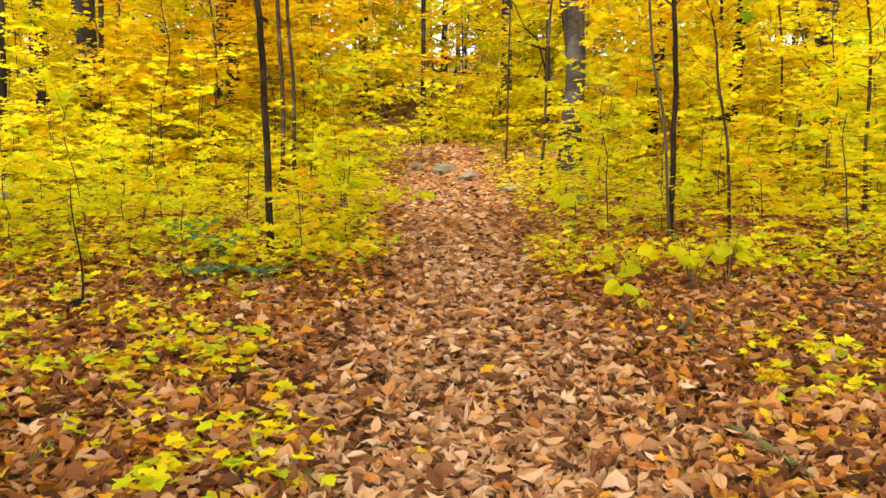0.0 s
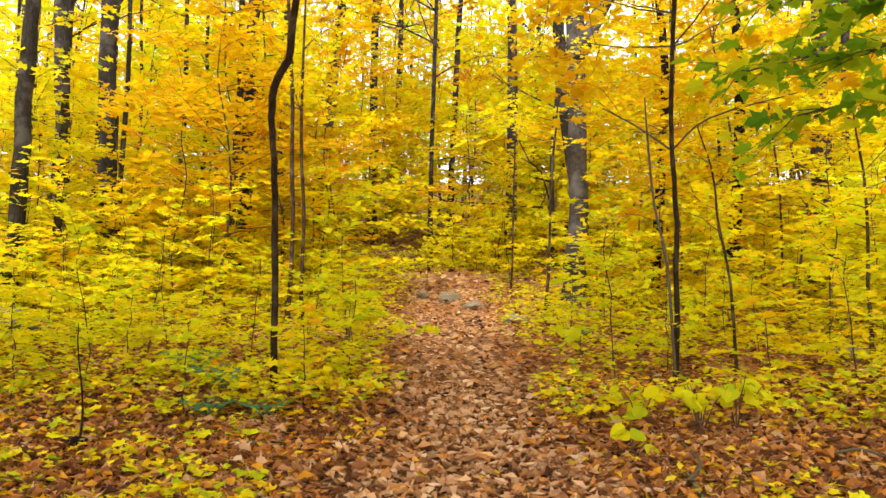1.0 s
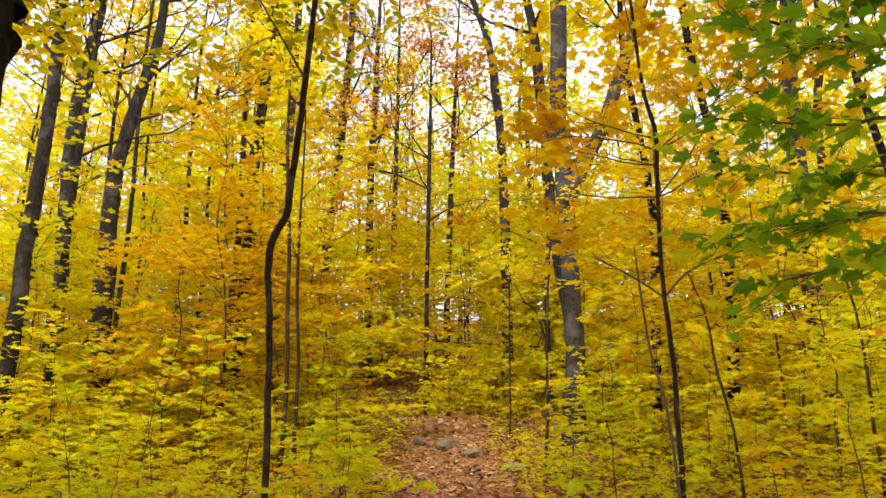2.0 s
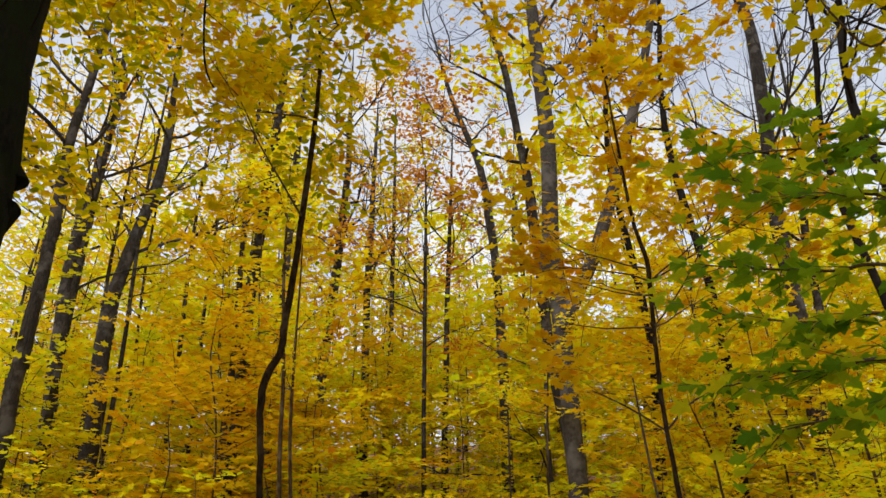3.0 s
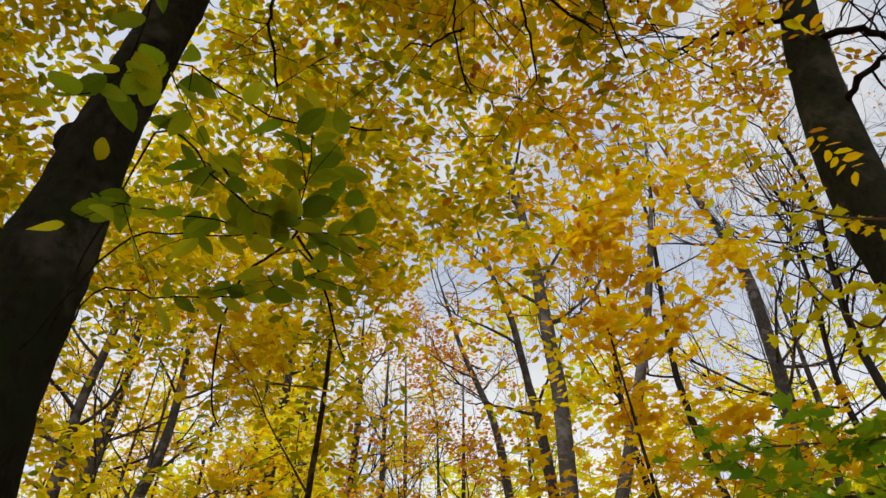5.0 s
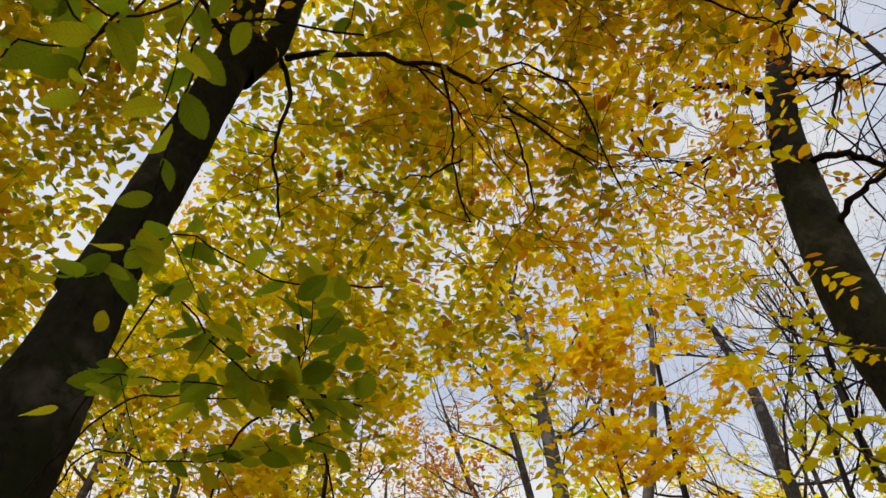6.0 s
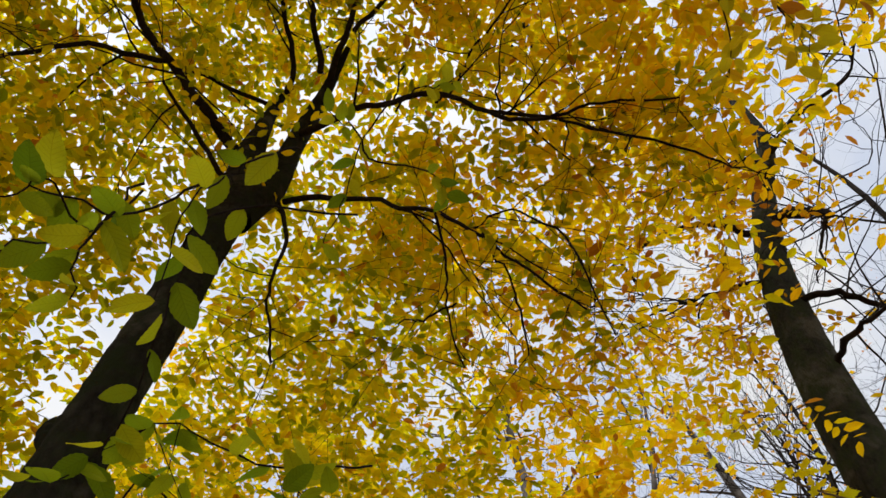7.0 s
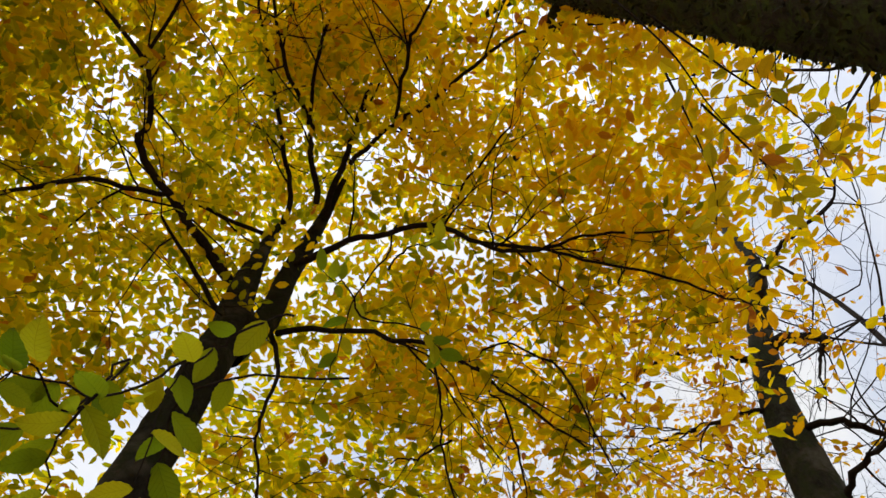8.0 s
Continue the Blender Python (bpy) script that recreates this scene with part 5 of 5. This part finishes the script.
STICK = bark_material("weathered_mossy_stick", (0.06, 0.05, 0.03), (0.26, 0.21, 0.13), (0.20, 0.17, 0.08), (1, 1, 1), 20.0, 0.5, (0.16, 0.20, 0.05))
fallen_branch("mossy rotten branch lying in brown leaves", [(1.06, 2.9, 0.02), (1.13, 2.66, 0.04), (1.2, 2.4, 0.03), (1.3, 2.05, 0.02)], [0.010, 0.017, 0.018, 0.014], 130, STICK)
fallen_branch("thin dead stick on brown leaves", [(-1.5, 4.95, 0.02), (-1.25, 4.75, 0.05), (-0.95, 4.9, 0.02)], [0.006, 0.007, 0.004], 131, STICK)
fallen_branch("thin dead stick on brown leaves", [(-1.55, 2.7, 0.03), (-1.4, 2.55, 0.05), (-1.47, 2.3, 0.02)], [0.004, 0.006, 0.004], 132, STICK)
fallen_branch("thin dead stick on brown leaves", [(1.2, 3.9, 0.05), (1.45, 4.3, 0.06), (1.5, 4.8, 0.04)], [0.008, 0.014, 0.01], 133, TWIG)
fallen_branch("thin dead stick on brown leaves", [(2.2, 3.6, 0.02), (2.7, 3.9, 0.12), (3.1, 4.0, 0.05)], [0.008, 0.012, 0.006], 134, TWIG)
fallen_branch("pale dead stick among brown leaves", [(1.36, 4.25, 0.03), (1.30, 3.9, 0.06), (1.28, 3.6, 0.03)], [0.007, 0.010, 0.005], 136, STICK)
fallen_branch("thin dead stick on brown leaves", [(2.3, 4.6, 0.03), (2.5, 4.5, 0.10), (2.7, 4.25, 0.03)], [0.006, 0.009, 0.004], 137, TWIG)
fallen_branch("thin dead stick on brown leaves", [(-0.62, 2.55, 0.04), (-0.48, 2.42, 0.06), (-0.4, 2.2, 0.04)], [0.003, 0.005, 0.003], 138, STICK)
fallen_branch("dark mossy log among seedlings", [(-6.2, 8.9, 0.06), (-5.3, 9.0, 0.1), (-4.3, 8.7, 0.05)], [0.06, 0.07, 0.05], 135, BARK_MOSS, "fallen_log")


def dead_sapling(x, y, height, seed):
    """A thin dead stem on a dark tuft of roots."""
    rng = np.random.default_rng(seed)
    ob = thing("dead_sapling", (x, y, float(ground_z(x, y))), "thin leafless dead sapling on a dark root tuft", "sapling")
    tb = Tubes()
    k = np.linspace(0, 1, 9)
    tb.add(np.column_stack([0.03 * np.sin(k * 5), 0.02 * k, -0.05 + (height + 0.05) * k]), np.linspace(0.009, 0.003, 9), 6, 0.08, rng)
    part("stem", tb.mesh("stem", BARK_STEM), ob)
    for m in range(7):
        a = m * 0.9 + rng.uniform(-0.3, 0.3)
        tb = Tubes()
        out = np.array([math.cos(a), math.sin(a), 0]) * rng.uniform(0.06, 0.12)
        tb.add(np.array([(0, 0, 0.09), out * 0.5 + (0, 0, 0.08), out + (0, 0, 0.02), out * 1.3 + (0, 0, -0.03)]), [0.016, 0.013, 0.010, 0.005], 6)
        part("root", tb.mesh("root", BARK_BLACK), ob)


dead_sapling(-2.3, 4.6, 0.8, 139)
OVALW = (FINE[0] * np.array([1, 1.5, 1]), FINE[1])


def leaf_thing(name, label, at, seed, stems, height, leafsize, template, material, drop=0.55, kind=""):
    """A low plant: stems that rise from one foot, each with leaves near its top."""
    rng = np.random.default_rng(seed)
    ob = thing(name, (at[0], at[1], float(ground_z(*at))), label, "plant")
    shapes = [unit_leaf("leaf", template, material, seed + k) for k in range(4)]
    for k in range(stems):
        a = rng.uniform(0, 6.3)
        tip = np.array([math.cos(a), math.sin(a), 0]) * rng.uniform(0.1, 0.6) * height + np.array([0, 0, height * rng.uniform(0.5, 1.1)])
        tb = Tubes()
        tb.add(np.array([(0, 0, -0.03), tip * (0.5, 0.5, 0.65), tip]), [0.006, 0.004, 0.002], 5)
        stalk = part("stalk", tb.mesh("stalk", TWIG), ob, "thin brown stalk")
        lv = Leaves()
        for m in range(rng.integers(1, 4)):
            b = rng.uniform(0, 6.3)
            lv.add(tip * rng.uniform(0.75, 1.0), np.array([math.cos(b), math.sin(b), -drop]), np.array([0, -0.5, 1.0]) + rng.normal(0, 0.35, 3), leafsize * rng.uniform(0.6, 1.15))
        lv.singles("leaf", shapes[k % 4:] + shapes[:k % 4], stalk)
    return ob


def fern(at, seed, size):
    rng = np.random.default_rng(seed)
    ob = thing("fern", (at[0], at[1], float(ground_z(*at))), "blue-green fern rising from brown leaf litter", "fern")
    tb, lv = Tubes(), Leaves()
    for k in range(8):
        a = k * 0.8 + rng.uniform(-0.2, 0.2)
        out = np.array([math.cos(a), math.sin(a), 0])
        t = np.linspace(0, 1, 16)[:, None]
        line = size * (out * t * 0.9 + np.array([0, 0, 1.0]) * (1.3 * t - 0.75 * t * t))
        tb.add(line, np.linspace(0.004, 0.001, 16), 4)
        flank = np.cross(out, (0, 0, 1.0))
        for sgn in (-1, 1):
            w = 0.30 * size * np.sin(np.pi * np.clip(t[2:, 0], 0.08, 0.97)) ** 0.8
            lv.add(line[2:], sgn * flank + out * 0.3, np.array([0, 0, 1.0]) + out * 0.2, w)
    part("frond", tb.mesh("frond", TWIG), ob)
    part("foliage", lv.mesh("foliage", SLIM, LEAF_FERN), ob, kind="stuff")


for at, sd, sz in (((-1.78, 5.5), 140, 0.26), ((-1.36, 5.5), 141, 0.24), ((-1.95, 6.3), 142, 0.4), ((-2.4, 6.9), 143, 0.4), ((1.55, 9.2), 144, 0.3)):
    fern(at, sd, sz)
leaf_thing("basswood_seedling", "seedling with broad bright yellow leaves", (1.74, 5.15), 150, 7, 0.34, 0.13, OVALW, LEAF_BASSWOOD)
leaf_thing("basswood_seedling", "seedling with broad bright yellow leaves", (2.05, 5.3), 151, 8, 0.38, 0.145, OVALW, LEAF_BASSWOOD)
leaf_thing("basswood_seedling", "seedling with broad bright yellow leaves", (1.4, 5.4), 152, 4, 0.30, 0.13, OVALW, LEAF_BASSWOOD)
leaf_thing("basswood_seedling", "small seedling with yellow-green leaves", (1.15, 4.6), 153, 3, 0.18, 0.12, OVALW, LEAF_BASSWOOD)
leaf_thing("basswood_seedling", "small seedling with yellow-green leaves", (1.45, 8.2), 154, 6, 0.35, 0.16, OVALW, LEAF_BASSWOOD)


def seedlings():
    """The low carpet of yellow maple seedlings on both sides of the path."""
    rng = np.random.default_rng(160)
    near, far = Leaves(), Leaves()
    made = 0
    while made < 9300:
        y = 1.5 + 18.5 * rng.uniform(0, 1) ** 1.25
        x = rng.uniform(-1, 1) * (0.68 * y + 1.5)
        d = x - float(path_x(y))
        edge = 0.78 + 0.22 * math.sin(y * 1.7 + 1.0) + (0.35 if d > 0 and y < 5 else 0)
        patch = noise.noise(Vector((x * 0.8, y * 0.8, 3.0)))
        if abs(d) < edge and y < 15 or (y < 5.2 and (patch < (-0.12 if d < 0 else 0.12) or rng.random() < 0.68)) or (d > 0 and y < 8 and patch < (0.3 if y < 4.3 else -0.05)):
            continue
        made += 1
        h = rng.uniform(0.04, 0.16) + (rng.uniform(0, 0.35) if y > 5 else 0)
        n = rng.integers(3, 7)
        a = rng.uniform(0, 6.3, n)
        p = np.column_stack([x + rng.normal(0, 0.05, n), y + rng.normal(0, 0.05, n), float(ground_z(x, y)) + h * rng.uniform(0.6, 1.0, n)])
        (near if y < 6 else far).add(p, np.column_stack([np.cos(a), np.sin(a), np.full(n, -0.15)]), np.array([0, 0, 1.0]) + rng.normal(0, 0.3, (n, 3)), rng.uniform(0.036, 0.082, n) * (1.0 if y < 6 else 1.2))
    tagged(new("seedling_carpet", near.mesh("seedling_carpet", MAPLE, LEAF_SEEDLING, 0.16)), "low yellow-green maple seedlings over leaf litter", "seedlings", kind="stuff")
    tagged(new("seedling_carpet", far.mesh("seedling_carpet", KITE, LEAF_LIME)), "low yellow maple seedlings beside the path", "seedlings", kind="stuff")


seedlings()


BENT = (np.array([(0, 0, 0), (0.5, 0.23, 0.08), (0.5, -0.23, 0.08), (1, 0, 0), (0.5, 0, -0.03)]), [np.array([(0, 4, 1), (4, 3, 1), (0, 2, 4), (4, 2, 3)])])
ROLLED = (OVAL[0] * np.array([1, 0.66, 1]), OVAL[1])


def litter():
    rng = np.random.default_rng(170)

    def strew(name, count, ylo, yhi, widen, size, template, material, label, curl, lift=0.05, tilt=0.45, power=1.0, keep=None, wide=0.0):
        y = ylo + (yhi - ylo) * rng.uniform(0, 1, count) ** power
        x = rng.uniform(-1, 1, count) * (wide or widen * y + 1.0)
        if keep is not None:
            k = keep(x, y)
            x, y = x[k], y[k]
        n = len(x)
        z = ground_z(x, y) + rng.uniform(0.0, lift, n)
        a = rng.uniform(0, 2 * np.pi, n)
        lv = Leaves()
        lv.add(np.column_stack([x, y, z]), np.column_stack([np.cos(a), np.sin(a), rng.normal(0.02, tilt * 0.5, n)]), np.array([0, 0, 1.0]) + rng.normal(0, tilt, (n, 3)), size * rng.uniform(0.55, 1.25, n))
        tagged(new(name, lv.mesh(name, template, material, curl, True)), label, "leaf litter", kind="stuff")
    trodden = lambda x, y: np.abs(x - path_x(y)) < 0.62 + 0.12 * np.sin(y * 2.1) + rng.normal(0, 0.22, len(x)) + 0.25 * np.clip(3.2 - y, 0, 2)
    aside = lambda x, y: ~trodden(x, y)
    strew("fallen_leaves", 19000, 1.0, 3.4, 0.78, 0.080, ROLLED, LITTER, "curled dry tan beech leaves covering the path", 0.5, 0.05, 0.36, 0.85, trodden)
    strew("fallen_leaves", 5000, 1.0, 3.4, 0.78, 0.086, OVAL, LITTER, "flat dry tan beech leaves covering the path", 0.55, 0.05, 0.33, 0.85, trodden)
    strew("fallen_leaves", 17000, 1.0, 3.4, 0.78, 0.080, ROLLED, LITTER_SIDE, "curled russet leaves covering the ground", 0.5, 0.05, 0.4, 0.85, aside)
    strew("fallen_leaves", 4500, 1.0, 3.4, 0.78, 0.086, OVAL, LITTER_SIDE, "dark russet leaves covering the ground", 0.55, 0.05, 0.4, 0.85, aside)
    strew("fallen_leaves", 20000, 3.2, 5.2, 0.74, 0.092, BENT, LITTER, "curled dry tan leaves covering the path", 0.32, 0.05, 0.38, 0.9, trodden)
    strew("fallen_leaves", 19000, 3.2, 5.2, 0.74, 0.090, BENT, LITTER_SIDE, "curled russet leaves beside the path", 0.32, 0.05, 0.42, 0.9, aside)
    strew("fallen_leaves", 24000, 5.1, 7.0, 0.74, 0.088, SLIM, LITTER, "curled dry tan leaves covering the path", 0.32, 0.05, 0.4, 0.9, trodden)
    strew("fallen_leaves", 22000, 5.1, 7.0, 0.74, 0.086, SLIM, LITTER_SIDE, "curled russet leaves beside the path", 0.32, 0.05, 0.42, 0.9, aside)
    strew("fallen_leaves", 1800, 1.0, 6.5, 0.72, 0.085, MAPLE, LITTER, "dry brown maple leaves on the path", 0.3, 0.055, 0.3, 0.9)
    strew("fallen_leaves", 36000, 6.3, 14.5, 0.72, 0.105, SLIM, LITTER, "dry tan leaves covering the path", None, 0.06, 0.5, keep=trodden)
    strew("fallen_leaves", 34000, 6.3, 14.5, 0.72, 0.105, SLIM, LITTER_SIDE, "dry russet leaves beside the path", None, 0.06, 0.5, keep=aside)
    strew("fallen_leaves", 20000, 14, 34, 0.75, 0.15, KITE, LITTER, "dry brown leaves on the slope", None, 0.06, 0.5)
    strew("fallen_leaves", 560, 1.2, 6.0, 0.7, 0.072, MAPLE, LITTER_YELLOW, "fresh yellow maple leaves on brown litter", 0.25, 0.05, 0.3)
    strew("fallen_leaves", 6500, 4.2, 16.0, 0.7, 0.08, KITE, LITTER_YELLOW, "fresh yellow leaves fallen beside the path", None, 0.07, 0.3, keep=lambda x, y: np.abs(x - path_x(y)) > 0.72 + 0.2 * np.sin(y * 2))
    strew("fallen_leaves", 4600, 1.6, 7.5, 0.7, 0.078, BENT, LITTER_YELLOW, "golden and orange leaves fallen beside the path", 0.3, 0.06, 0.4, keep=lambda x, y: np.abs(x - path_x(y)) > 0.8 + 0.25 * np.sin(y * 2.3 + x))
    # single leaves lying uppermost on the path
    shapes = []
    for k in range(8):
        lv = Leaves()
        lv.add(np.zeros((1, 3)), np.array([1.0, 0, 0.1]), np.array([0, 0.1 * (k % 3 - 1), 1.0]), 1.0)
        tv = (OVAL, FINE, MAPLE)[k % 3]
        me = lv.mesh("leaf", tv, LITTER_YELLOW if k == 5 else LITTER, None, True)
        co = np.empty(len(me.vertices) * 3, dtype=np.float32)
        me.vertices.foreach_get("co", co)
        co = co.reshape(-1, 3)
        c1, c2 = rng.normal(0, 0.3, 2)
        co[:, 2] += c1 * (co[:, 0] - 0.5) ** 2 + c2 * np.abs(co[:, 1]) + 0.03
        me.vertices.foreach_set("co", co.ravel())
        me.update()
        shapes.append(me)
    for k in range(300):
        y = rng.uniform(1.5, 3.0)
        x = rng.uniform(-1.3, 1.5)
        ob = part("leaf", shapes[rng.integers(0, 8)], ground)
        ob.location = (x, y, float(ground_z(x, y)) + 0.05)
        ob.rotation_euler = (rng.normal(0, 0.25), rng.normal(0, 0.25), rng.uniform(0, 6.28))
        ob.scale = (rng.uniform(0.045, 0.085),) * 3
    # the ground round and behind the start of the walk
    strew("fallen_leaves", 30000, -4.0, 3.0, 0.0, 0.10, SLIM, LITTER_SIDE, "dry russet leaves covering the forest floor", None, 0.05, 0.4, wide=6.0, keep=lambda x, y: np.abs(x) > 0.78 * np.clip(y, 0, 9) + 0.9 * (y > 0.9))


litter()
